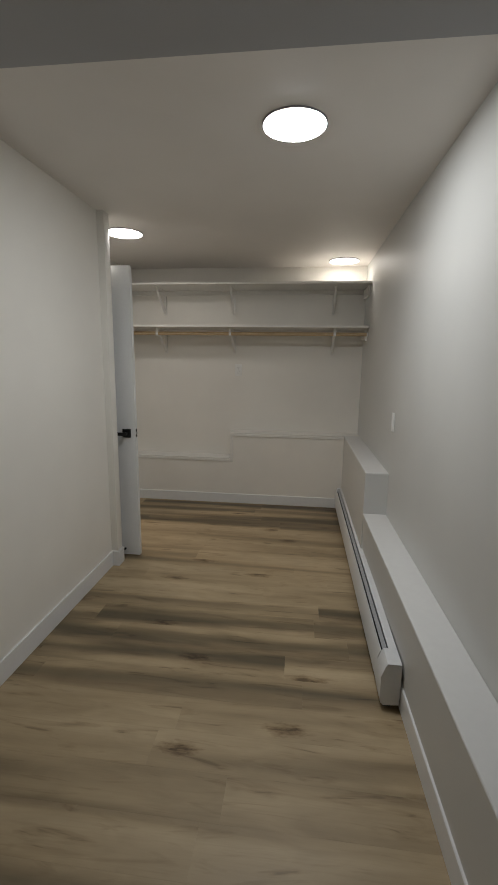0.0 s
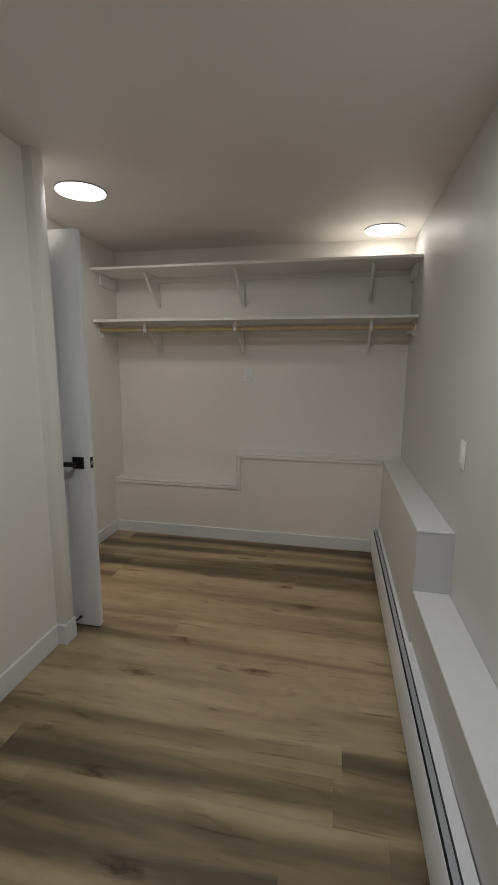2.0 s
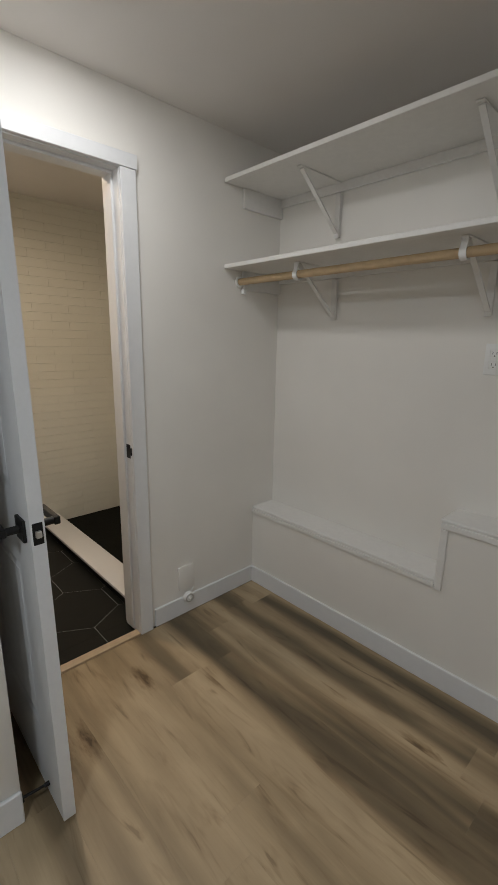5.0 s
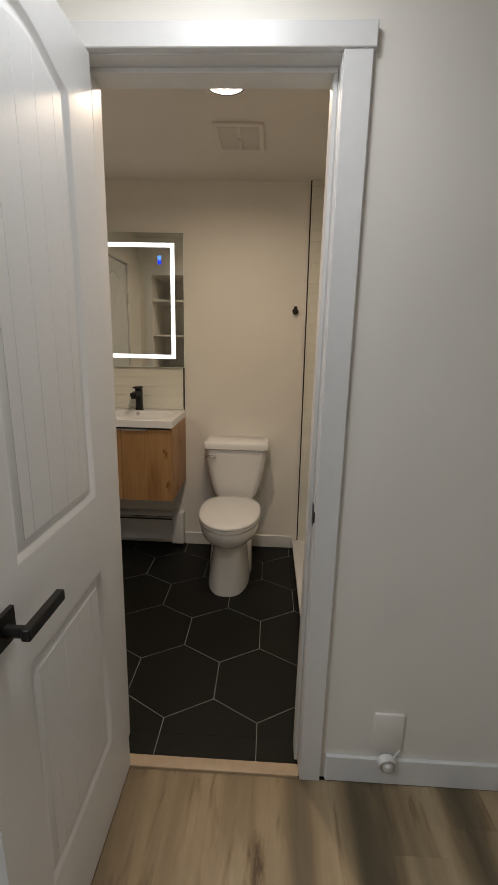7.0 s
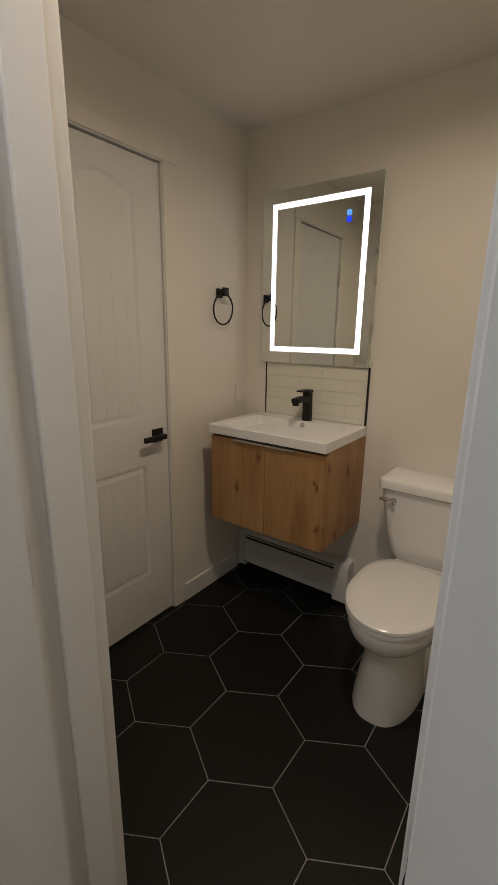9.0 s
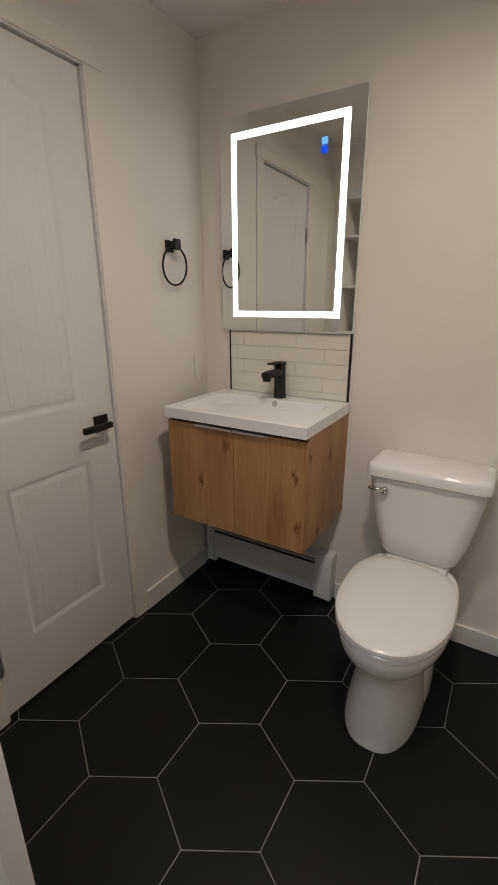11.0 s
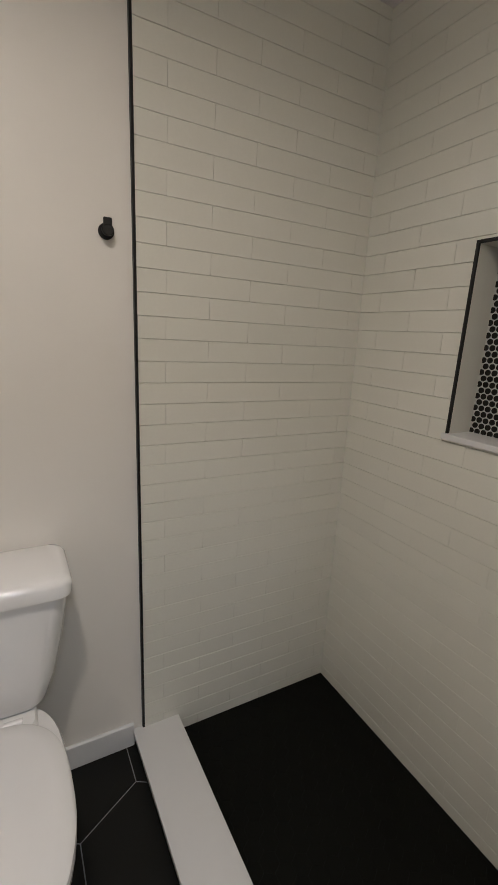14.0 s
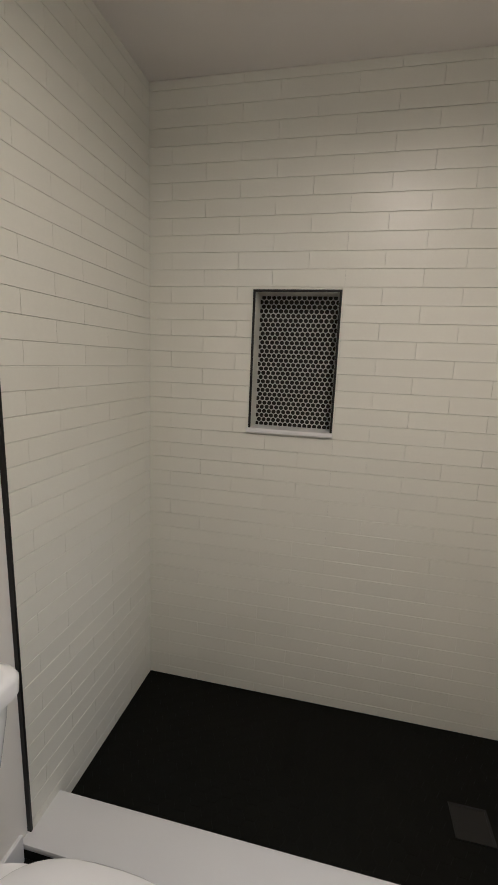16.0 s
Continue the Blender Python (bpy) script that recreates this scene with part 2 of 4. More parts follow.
# ---- mesh helpers ----
def box(bm, lo, hi, bevel=0.0, seg=1):
    b = bmesh.new() if bevel else bm
    vs = bmesh.ops.create_cube(b, size=1)["verts"]
    for v in vs:
        v.co = Vector([lo[i] + (v.co[i] + 0.5) * (hi[i] - lo[i]) for i in range(3)])
    if bevel:
        bmesh.ops.bevel(b, geom=b.edges[:], offset=bevel, segments=seg, profile=0.5, affect="EDGES")
        merge(bm, b)
    return bm


def merge(bm, other, m=None):
    me = bpy.data.meshes.new("tmp")
    other.to_mesh(me)
    other.free()
    if m is not None:
        me.transform(m)
    bm.from_mesh(me)
    bpy.data.meshes.remove(me)


def boxes(*list_of):
    bm = bmesh.new()
    for b in list_of:
        box(bm, *b)
    return bm


def frame_of(axis):
    z = Vector(axis).normalized()
    x = z.orthogonal().normalized()
    return x, z.cross(x), z


def rod(bm, a, b, r, seg=16, r2=None, bevel=0.0):
    a, b = Vector(a), Vector(b)
    x, y, z = frame_of(b - a)
    r2 = r if r2 is None else r2
    steps = [(a, r), (b, r2)] if not bevel else [(a, r - bevel), (a + z * bevel, r), (b - z * bevel, r2), (b, r2 - bevel)]
    rings = [[bm.verts.new(p + (x * math.cos(t) + y * math.sin(t)) * q) for t in np.linspace(0, 2 * math.pi, seg, endpoint=False)] for p, q in steps]
    skin(bm, rings)
    return bm


def skin(bm, rings, caps=True):
    k = len(rings[0])
    for p, q in zip(rings, rings[1:]):
        for i in range(k):
            bm.faces.new((p[i], p[(i + 1) % k], q[(i + 1) % k], q[i]))
    if caps:
        bm.faces.new(rings[0][::-1])
        bm.faces.new(rings[-1])


def ring_tube(bm, centre, ax_u, ax_v, radius, r, seg=40, seg2=10):
    c, u, v = Vector(centre), Vector(ax_u), Vector(ax_v)
    w = u.cross(v)
    rows = []
    for t in np.linspace(0, 2 * math.pi, seg, endpoint=False):
        d = u * math.cos(t) + v * math.sin(t)
        rows.append([bm.verts.new(c + d * (radius + r * math.cos(s)) + w * r * math.sin(s)) for s in np.linspace(0, 2 * math.pi, seg2, endpoint=False)])
    for i in range(seg):
        p, q = rows[i], rows[(i + 1) % seg]
        for j in range(seg2):
            bm.faces.new((p[j], q[j], q[(j + 1) % seg2], p[(j + 1) % seg2]))
    return bm


def prism(bm, pts, to3, d0, d1, bevel=0.0):
    """A flat outline made solid between two depths; to3(u, v, d) gives the place."""
    b = bmesh.new() if bevel else bm
    lo = [b.verts.new(to3(u, v, d0)) for u, v in pts]
    hi = [b.verts.new(to3(u, v, d1)) for u, v in pts]
    skin(b, [lo, hi])
    if bevel:
        top = [e for e in b.edges if e.verts[0] in hi and e.verts[1] in hi]
        bmesh.ops.bevel(b, geom=top, offset=bevel, segments=1, affect="EDGES")
        merge(bm, b)
    return bm


def clip(pts, axis, limit, keep_less):
    out = []
    for a, b in zip(pts, pts[1:] + pts[:1]):
        ia, ib = ((p[axis] <= limit) == keep_less for p in (a, b))
        if ia:
            out.append(a)
        if ia != ib:
            t = (limit - a[axis]) / (b[axis] - a[axis])
            out.append(tuple(a[i] + t * (b[i] - a[i]) for i in range(2)))
    return out


def clip_rect(pts, u0, u1, v0, v1):
    for axis, limit, less in ((0, u0, False), (0, u1, True), (1, v0, False), (1, v1, True)):
        if len(pts) > 2:
            pts = clip(pts, axis, limit, less)
    return pts if len(pts) > 2 else []


def area(pts):
    return 0.5 * sum(a[0] * b[1] - b[0] * a[1] for a, b in zip(pts, pts[1:] + pts[:1]))


def inset(pts, d):
    """The outline moved inwards by d; pts run anticlockwise."""
    out = []
    for i, p in enumerate(pts):
        a, b = Vector(pts[i - 1]), Vector(pts[(i + 1) % len(pts)])
        p = Vector(p)
        e1, e2 = (p - a).normalized(), (b - p).normalized()
        n1, n2 = Vector((-e1.y, e1.x)), Vector((-e2.y, e2.x))
        k = (n1 + n2) / max(0.2, 1 + n1.dot(n2))
        out.append(tuple(p + k * d))
    return out


def mesh_of(name, bm, material, smooth=30):
    bmesh.ops.recalc_face_normals(bm, faces=bm.faces[:])
    me = bpy.data.meshes.new(name)
    bm.to_mesh(me)
    bm.free()
    me.materials.append(material)
    if smooth:
        for p in me.polygons:
            p.use_smooth = True
        me.set_sharp_from_angle(angle=radians(smooth))
    return me


def part(name, bm, material, parent, label="", smooth=30):
    ob = new(name, mesh_of(name, bm, material, smooth))
    ob.parent = parent
    if label:
        tagged(ob, label)
    return ob


def piece(name, me, parent, at=None):
    ob = new(name, me)
    ob.parent = parent
    if at is not None:
        ob.location = at
    return ob


# the bathroom is set out from its own datum, which lies here in the plan
BATH = Vector((-0.071, 0.026, 0.0))
BATH_SHELL = ("wall_toilet", "wall_second_door", "wall_shower", "baseboard_bath_left", "baseboard_bath_toilet", "floor_bathroom_base", "shower_curb", "curb_slab", "shower_floor", "second_door_jamb",
              "trim_second_casing_latch", "trim_second_casing_hinge", "trim_second_casing_head", "trim_tile_edge", "shower_wall_bed", "splashback_bed", "trim_splashback_edge", "floor_bathroom")


def datum(at):
    return BATH if at[0] < -1.65 else Vector((0, 0, 0))


def solid(name, bm, material, smooth=30):
    ob = tagged(new(name, mesh_of(name, bm, material, smooth)), kind="structure")
    if name in BATH_SHELL:
        ob.location = BATH
    return ob


def thing(name, at, label, category, group="", kind=""):
    ob = new(name)
    ob.location = Vector(at) + datum(at)
    ob.empty_display_size = 0.05
    return tagged(ob, label, category, group, kind)


class Kit:
    """Parts given in world places, hung under a thing whose base stands elsewhere."""

    def __init__(self, root):
        self.root, self.shift = root, Matrix.Translation(datum(root.location) - Vector(root.location))

    def add(self, name, bm, material, label="", parent=None, smooth=30):
        bm.transform(self.shift)
        return part(name, bm, material, parent or self.root, label, smooth)


# ---- plan, in metres ----
H = 2.325                      # ceiling
XL, XJ = -0.989, -0.943        # corridor wall; its thicker end
YJ0, YJ1 = 2.907, 2.984
XD, XBD = -1.463, -1.590       # wall of the bathroom door, dressing side and bathroom side
XR, XK = 0.874, 0.727          # outer wall; knee wall in front of it
YF, YK = 4.575, 4.413          # far wall; knee wall in front of it
YBACK = -1.4
XB, YB0, YS = -3.047, 2.230, 4.4945   # bathroom: toilet wall, door wall, shower back wall
DY0, DY1, DZ = 3.050, 3.660, 2.036   # bathroom doorway
BX0, BX1, BZ = -2.452, -1.878, 2.030  # second door
NY0, NY1, NZ = 2.380, 2.815, 2.000    # linen recess
LOW, HIGH, YSTEP, XSTEP = 0.457, 0.733, 2.966, -0.395

XW = XBD - BATH.x              # the bathroom side of the door wall, from the bathroom's datum
DB0, DB1 = DY0 - BATH.y, DY1 - BATH.y

# ---- large structure ----
def splay(bm, batter=0.0):
    """The outer wall runs slightly outwards on the near side of the step; its lower face leans back at the foot."""
    for v in bm.verts:
        if v.co.y < YSTEP - 0.05:
            v.co.x += 0.0125 * (YSTEP - v.co.y)
        if batter and v.co.z < 0.2 and v.co.x < XR - 0.02:
            v.co.x += batter
    return bm


solid("wall_left", boxes(((XL - 0.10, YBACK, 0), (XL, YJ0, H))), WALL)
solid("wall_left_end", box(bmesh.new(), (XD + 0.002, YJ0, 0), (XJ, YJ1, H), 0.004, 2), WALL)
solid("wall_right", splay(boxes(((XR, YBACK, 0), (XR + 0.12, YSTEP, H)), ((XR, YSTEP, 0), (XR + 0.12, YF + 0.1, H)))), WALL_DIM)
solid("wall_far", boxes(((XD, YF, 0), (XR, YF + 0.1, H))), WALL)
solid("wall_back", boxes(((XL - 0.1, YBACK - 0.1, 0), (XR + 0.20, YBACK, H))), WALL)
solid("wall_bathroom_door", boxes(
    ((XBD, YB0 - 0.1, NZ), (XD, DY0 - 0.02, H)), ((XBD, YB0 - 0.1, 0), (XD, NY0, NZ)), ((XBD, NY1, 0), (XD, DY0 - 0.02, NZ)),
    ((XBD, DY0 - 0.02, DZ + 0.02), (XD, DY1 + 0.02, H)), ((XBD, DY1 + 0.02, 0), (XD, YF + 0.1, H))), WALL)
solid("wall_recess", boxes(
    ((XL - 0.125, NY0 - 0.1, 0), (XL - 0.103, NY1 + 0.1, NZ + 0.1)), ((XD, NY0 - 0.06, 0), (XL - 0.125, NY0, NZ + 0.02)),
    ((XD, NY1, 0), (XL - 0.125, NY1 + 0.06, NZ + 0.02)), ((XD, NY0, NZ), (XL - 0.125, NY1, NZ + 0.02)), ((XD, NY0, -0.1), (XL - 0.125, NY1, 0.0))), WALL)
wall_toilet = solid("wall_toilet", boxes(((XB - 0.1, YB0 - 0.1, 0), (XB, YS + 0.1, H))), WALL)
solid("wall_second_door", boxes(((XB, YB0 - 0.1, 0), (BX0 - 0.02, YB0, H)), ((BX0 - 0.02, YB0 - 0.1, BZ + 0.02), (BX1 + 0.02, YB0, H)),
                                ((BX1 + 0.02, YB0 - 0.1, 0), (XW + 0.05, YB0, H))), WALL)
SX0, SX1, SZ0, SZ1 = -2.621, -2.324, 1.126, 1.620     # shower niche
wall_shower = solid("wall_shower", boxes(
    ((XB, YS, -0.05), (SX0 - 0.008, YS + 0.1, H)), ((SX1 + 0.008, YS, -0.05), (XW + 0.05, YS + 0.1, H)),
    ((SX0 - 0.008, YS, -0.05), (SX1 + 0.008, YS + 0.1, SZ0 - 0.008)), ((SX0 - 0.008, YS, SZ1 + 0.008), (SX1 + 0.008, YS + 0.1, H)),
    ((SX0 - 0.008, YS + 0.086, SZ0 - 0.008), (SX1 + 0.008, YS + 0.1, SZ1 + 0.008))), GROUT)
solid("ceiling", boxes(((XB - 0.2, YBACK - 0.1, H), (XR + 0.20, YF + 0.1, H + 0.08))), CEIL)
solid("ceiling_soffit", box(bmesh.new(), (XL, YBACK, 2.252), (XR + 0.06, 1.525, H), 0.004), SOFFIT_SHADED)

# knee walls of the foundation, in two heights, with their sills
solid("knee_wall_right_low", splay(boxes(((XK, YBACK, 0), (XR, YSTEP, LOW - 0.012))), 0.02), WALL_DIM)
solid("knee_wall_right_high", boxes(((XK, YSTEP, 0), (XR, YF, HIGH - 0.012))), WALL_DIM)
solid("knee_wall_far", boxes(((XD, YK, 0), (XSTEP, YF, LOW)), ((XSTEP, YK, 0), (XK, YF, HIGH - 0.012))), WALL)
solid("sill_right_low", splay(box(bmesh.new(), (XK - 0.001, YBACK, LOW - 0.012), (XR, YSTEP, LOW), 0.003)), SILLW)
solid("sill_right_high", box(bmesh.new(), (XK - 0.001, YSTEP - 0.001, HIGH - 0.012), (XR, YK - 0.004, HIGH), 0.003), SILLW)
solid("sill_far_low", box(bmesh.new(), (XD, YK - 0.004, LOW), (XSTEP, YF, LOW + 0.014), 0.003), SHELFW)
solid("sill_far_high", box(bmesh.new(), (XSTEP - 0.004, YK - 0.004, HIGH - 0.012), (XR, YF, HIGH), 0.003), SHELFW)
solid("trim_far_low", box(bmesh.new(), (XD, YK - 0.010, LOW - 0.022), (XSTEP, YK, LOW - 0.001), 0.002), SHELFW)
solid("trim_far_step", box(bmesh.new(), (XSTEP + 0.001, YK - 0.010, LOW - 0.026), (XSTEP + 0.030, YK, HIGH - 0.040), 0.002), SHELFW)
solid("trim_far_high", box(bmesh.new(), (XSTEP + 0.001, YK - 0.010, HIGH - 0.038), (XK - 0.004, YK, HIGH - 0.014), 0.002), SHELFW)

# baseboards
BH, BT = 0.098, 0.013


def baseboard(name, lo, hi):
    solid(name, box(bmesh.new(), lo, hi, 0.003), TRIM)


baseboard("baseboard_left", (XL, YBACK, 0), (XL + BT, YJ0 - BT, BH + 0.012))
baseboard("baseboard_left_return", (XL, YJ0 - BT, 0), (XJ + BT, YJ0, BH + 0.012))
baseboard("baseboard_left_end", (XJ, YJ0, 0), (XJ + BT, YJ1, BH + 0.012))
baseboard("baseboard_door_wall", (XD, DY1 + 0.085, 0), (XD + BT, YK - BT, BH))
baseboard("baseboard_far", (XD, YK - BT, 0), (XK - BT, YK, BH))
solid("baseboard_right", splay(box(bmesh.new(), (XK - BT + 0.02, YBACK, 0), (XK + 0.02, 1.93, BH + 0.01), 0.003)), TRIM)
baseboard("baseboard_bath_left", (XB + 0.08, YB0, 0), (BX0 - 0.075, YB0 + BT, BH))
baseboard("baseboard_bath_toilet", (XB, 2.942, 0), (XB + BT, 3.695, 0.088))
baseboard("baseboard_bath_pier", (XBD - BT, NY1 + 0.07, 0), (XBD, DY0 - 0.07, BH))

# bathroom floor base, curb, shower tray
solid("floor_bathroom_base", boxes(((XB, YB0 - 0.1, -0.1), (XW, 3.75, -0.0065)), ((XW, DB0, -0.1), (-1.470 - BATH.x, DB1, -0.0065))), HEXGROUT)
curb = solid("shower_curb", boxes(((XB, 3.702, 0), (XW, 3.842, 0.042))), HEX)
solid("curb_slab", box(bmesh.new(), (XB + 0.001, 3.692, 0.042), (XW, 3.850, 0.060), 0.003, 2), SLAB)
tray = solid("shower_floor", boxes(((XB, 3.80, -0.1), (XW, YS, -0.0115))), DARKGROUT)
solid("threshold_strip", box(bmesh.new(), (-1.494, DY0, -0.01), (XD + 0.012, DY1, 0.010), 0.003, 2), SAPWOOD)

# bathroom doorway: jambs, stops, casings with a square head on both sides
J = bmesh.new()
for y0, y1 in ((DY0 - 0.02, DY0), (DY1, DY1 + 0.02)):
    box(J, (XBD - 0.002, y0, 0), (XD + 0.002, y1, DZ))
box(J, (XBD - 0.002, DY0 - 0.02, DZ), (XD + 0.002, DY1 + 0.02, DZ + 0.02))
solid("door_jamb", J, TRIM)
S = bmesh.new()
for y0, y1 in ((DY0, DY0 + 0.012), (DY1 - 0.012, DY1)):
    box(S, (XBD + 0.02, y0, 0.012), (XD - 0.042, y1, DZ - 0.012), 0.002)
box(S, (XBD + 0.02, DY0, DZ - 0.012), (XD - 0.042, DY1, DZ), 0.002)
solid("door_stop_moulding", S, TRIM)
for side, x0, x1 in (("dressing", XD, XD + 0.017), ("bathroom", XBD - 0.015, XBD)):
    solid("trim_casing_hinge_" + side, box(bmesh.new(), (x0, DY0 - 0.068, 0), (x1, DY0 - 0.004, DZ + 0.004), 0.002), TRIM)
    solid("trim_casing_latch_" + side, box(bmesh.new(), (x0, DY1 + 0.002, 0), (x1, DY1 + 0.068, DZ + 0.004), 0.002), TRIM)
    k = 0.004 if side == "dressing" else -0.004
    solid("trim_casing_head_" + side, box(bmesh.new(), (min(x0, x0 + k), DY0 - 0.078, DZ + 0.004), (max(x1, x1 + k), DY1 + 0.074, DZ + 0.056), 0.002), TRIM)
# second door: jamb and casing
J = bmesh.new()
box(J, (BX0 - 0.02, YB0 - 0.1, 0), (BX0 - 0.003, YB0 + 0.002, BZ))
box(J, (BX1 + 0.003, YB0 - 0.1, 0), (BX1 + 0.02, YB0 + 0.002, BZ))
box(J, (BX0 - 0.02, YB0 - 0.1, BZ + 0.003), (BX1 + 0.02, YB0 + 0.002, BZ + 0.02))
solid("second_door_jamb", J, TRIM)
solid("trim_second_casing_latch", box(bmesh.new(), (BX0 - 0.074, YB0, 0), (BX0 - 0.008, YB0 + 0.008, BZ + 0.008), 0.002), WALL)
solid("trim_second_casing_hinge", box(bmesh.new(), (BX1 + 0.008, YB0, 0), (BX1 + 0.074, YB0 + 0.008, BZ + 0.008), 0.002), WALL)
solid("trim_second_casing_head", box(bmesh.new(), (BX0 - 0.082, YB0, BZ + 0.008), (BX1 + 0.082, YB0 + 0.011, BZ + 0.066), 0.002), WALL)
# linen recess: casing
solid("trim_recess_casing", boxes(((XBD - 0.014, NY0 - 0.06, 0), (XBD, NY0, NZ)), ((XBD - 0.014, NY1, 0), (XBD, NY1 + 0.06, NZ)),
                                  ((XBD - 0.014, NY0 - 0.065, NZ), (XBD, NY1 + 0.065, NZ + 0.06))), TRIM)
# black edge strip between paint and tile, and round the shower niche
EDGE0, LEAN = 3.727, -0.0100      # the strip leans a little


def edge_y(z):
    return EDGE0 + LEAN * (z - 0.06)


b = bmesh.new()
skin(b, [[b.verts.new((XB + x, edge_y(z) - 0.0035 + y, z)) for x, y in ((0, 0), (0.012, 0), (0.012, 0.007), (0, 0.007))] for z in (0.060, H)])
solid("trim_tile_edge", b, BLACK)


# ---- doors ----
def arch(u0, u1, v0, v1, rise, seg=14):
    """An upright outline, anticlockwise, whose head is a shallow curve with eased ends."""
    pts = [(u0, v0), (u1, v0), (u1, v1)]
    for i in range(1, seg):
        t = i / seg
        pts.append((u1 + (u0 - u1) * t, v1 + rise * (0.5 - 0.5 * math.cos(2 * math.pi * t)) ** 0.8))
    return pts + [(u0, v1)]


def door_face(bm, w, h, panels, to3):
    """One moulded face: flat stiles and rails, ogee recess, a raised field; planked where grooves are given."""
    def loop(pts, d):
        return [bm.verts.new(to3(u, v, d)) for u, v in pts]

    def edges(vs):
        return [bm.edges.new((a, b)) for a, b in zip(vs, vs[1:] + vs[:1])]
    outer = edges(loop([(0, 0), (w, 0), (w, h), (0, h)], 0))
    rims = []
    for outline, grooves in panels:
        r0 = loop(outline, 0)
        outer += edges(r0)
        rims.append((r0, outline, grooves))
    bmesh.ops.triangle_fill(bm, use_beauty=True, edges=outer)
    for r0, outline, grooves in rims:
        levels = [(0.004, -0.0012), (0.013, -0.0075), (0.018, -0.0085), (0.023, -0.0080), (0.034, -0.0040)]
        last = r0
        for d, depth in levels:
            ring = loop(inset(outline, d), depth)
            for i in range(len(ring)):
                j = (i + 1) % len(ring)
                bm.faces.new((last[i], last[j], ring[j], ring[i]))
            last = ring
        bmesh.ops.triangle_fill(bm, use_beauty=True, edges=[bm.edges.get((a, b)) for a, b in zip(last, last[1:] + last[:1])])
        field = inset(outline, 0.0345)
        us = [p[0] for p in field]
        cuts = [min(us)] + list(grooves) + [max(us)]
        for a, b in zip(cuts, cuts[1:]):
            strip = clip_rect(field, a + 0.0007, b - 0.0007, 0, 9)
            if strip:
                prism(bm, strip, to3, -0.0048, -0.0034, 0.0005)


def door_leaf(w, h, thick):
    """Leaf standing on its hinge corner: u along the leaf, d out of each face."""
    s = 0.127
    up = arch(s, w - s, 0.990, 1.885, 0.045)
    low = [(s, 0.238), (w - s, 0.238), (w - s, 0.788), (s, 0.788)]
    g = [s + (w - 2 * s) * k / 5 for k in (1, 2, 3, 4)]
    bm = bmesh.new()
    door_face(bm, w, h, [(up, g), (low, g)], lambda u, v, d: Vector((u, thick / 2 + d, v)))
    door_face(bm, w, h, [(up, g), (low, g)], lambda u, v, d: Vector((u, -thick / 2 - d, v)))
    t = thick / 2
    for a, b in (((0, 0), (w, 0)), ((w, 0), (w, h)), ((w, h), (0, h)), ((0, h), (0, 0))):
        bm.faces.new([bm.verts.new(p) for p in ((a[0], -t, a[1]), (b[0], -t, b[1]), (b[0], t, b[1]), (a[0], t, a[1]))])
    bmesh.ops.remove_doubles(bm, verts=bm.verts[:], dist=0.00005)
    return bm


def lever(bm, u, v, face, side, towards):
    """A square rose and a flat lever on one face of a leaf."""
    y = face
    box(bm, (u - 0.030, min(y, y + side * 0.009), v - 0.030), (u + 0.030, max(y, y + side * 0.009), v + 0.030), 0.0015)
    rod(bm, (u, y + side * 0.009, v), (u, y + side * 0.052, v), 0.0105, 14)
    y0, y1 = sorted((y + side * 0.040, y + side * 0.056))
    u0, u1 = sorted((u - towards * 0.012, u + towards * 0.112))
    box(bm, (u0, y0, v - 0.011), (u1, y1, v + 0.011), 0.002)


def door(name, m, w, h, label, handle_sides):
    root = thing(name, m.translation, label, "door", kind="structure")
    root.matrix_basis = m
    leaf = part("leaf", door_leaf(w, h, 0.035), DOORW, root, "moulded white two-panel leaf with an arched upper panel")
    hv, hu = 0.911, w - 0.062
    for side in handle_sides:
        b = bmesh.new()
        lever(b, hu, hv, side * 0.0175, side, -1)
        part("door_handle", b, BLACK, root, "matte black square-rose lever handle")
    b = box(bmesh.new(), (w - 0.001, -0.0125, hv - 0.029), (w + 0.0012, 0.0125, hv + 0.029), 0.0008)
    plate = part("latch_plate", b, BLACK, root)
    part("latch_bolt", box(bmesh.new(), (w, -0.007, hv - 0.009), (w + 0.011, 0.007, hv + 0.009), 0.002), STEEL, plate, "steel latch bolt")
    return root


# open leaf, square to its wall
d1 = door("door_1", pose(XD + 0.012, 3.0825, 0.012, 0.55, 0, 0), 0.606, 2.022,
          "white moulded bathroom door standing open at right angles", (1, -1))
for z in (0.22, 1.02, 1.80):
    b = box(bmesh.new(), (-0.0022, -0.0165, z - 0.043), (0.0002, 0.0150, z + 0.043), 0.0004)
    rod(b, (-0.004, -0.0215, z - 0.045), (-0.004, -0.0215, z + 0.045), 0.0050, 10)
    part("hinge", b, STEEL, d1, "satin steel butt hinge")
# closed leaf of the second door; its hinge edge is away from the vanity
m2 = Matrix.Translation(BATH) @ Matrix.Translation((BX1, YB0 - 0.026, 0.010)) @ Matrix.Rotation(math.pi, 4, "Z")
d2 = door("door_2", m2, BX1 - BX0, 2.016, "white moulded bathroom door, shut, beside the vanity", (-1,))
for z in (0.22, 1.02, 1.74):
    b = bmesh.new()
    rod(b, (-0.002, -0.030, z - 0.045), (-0.002, -0.030, z + 0.045), 0.006, 10)
    box(b, (-0.018, -0.0262, z - 0.043), (0.012, -0.0235, z + 0.043), 0.0005)
    part("hinge", b, STEEL, d2, "satin steel butt hinge")
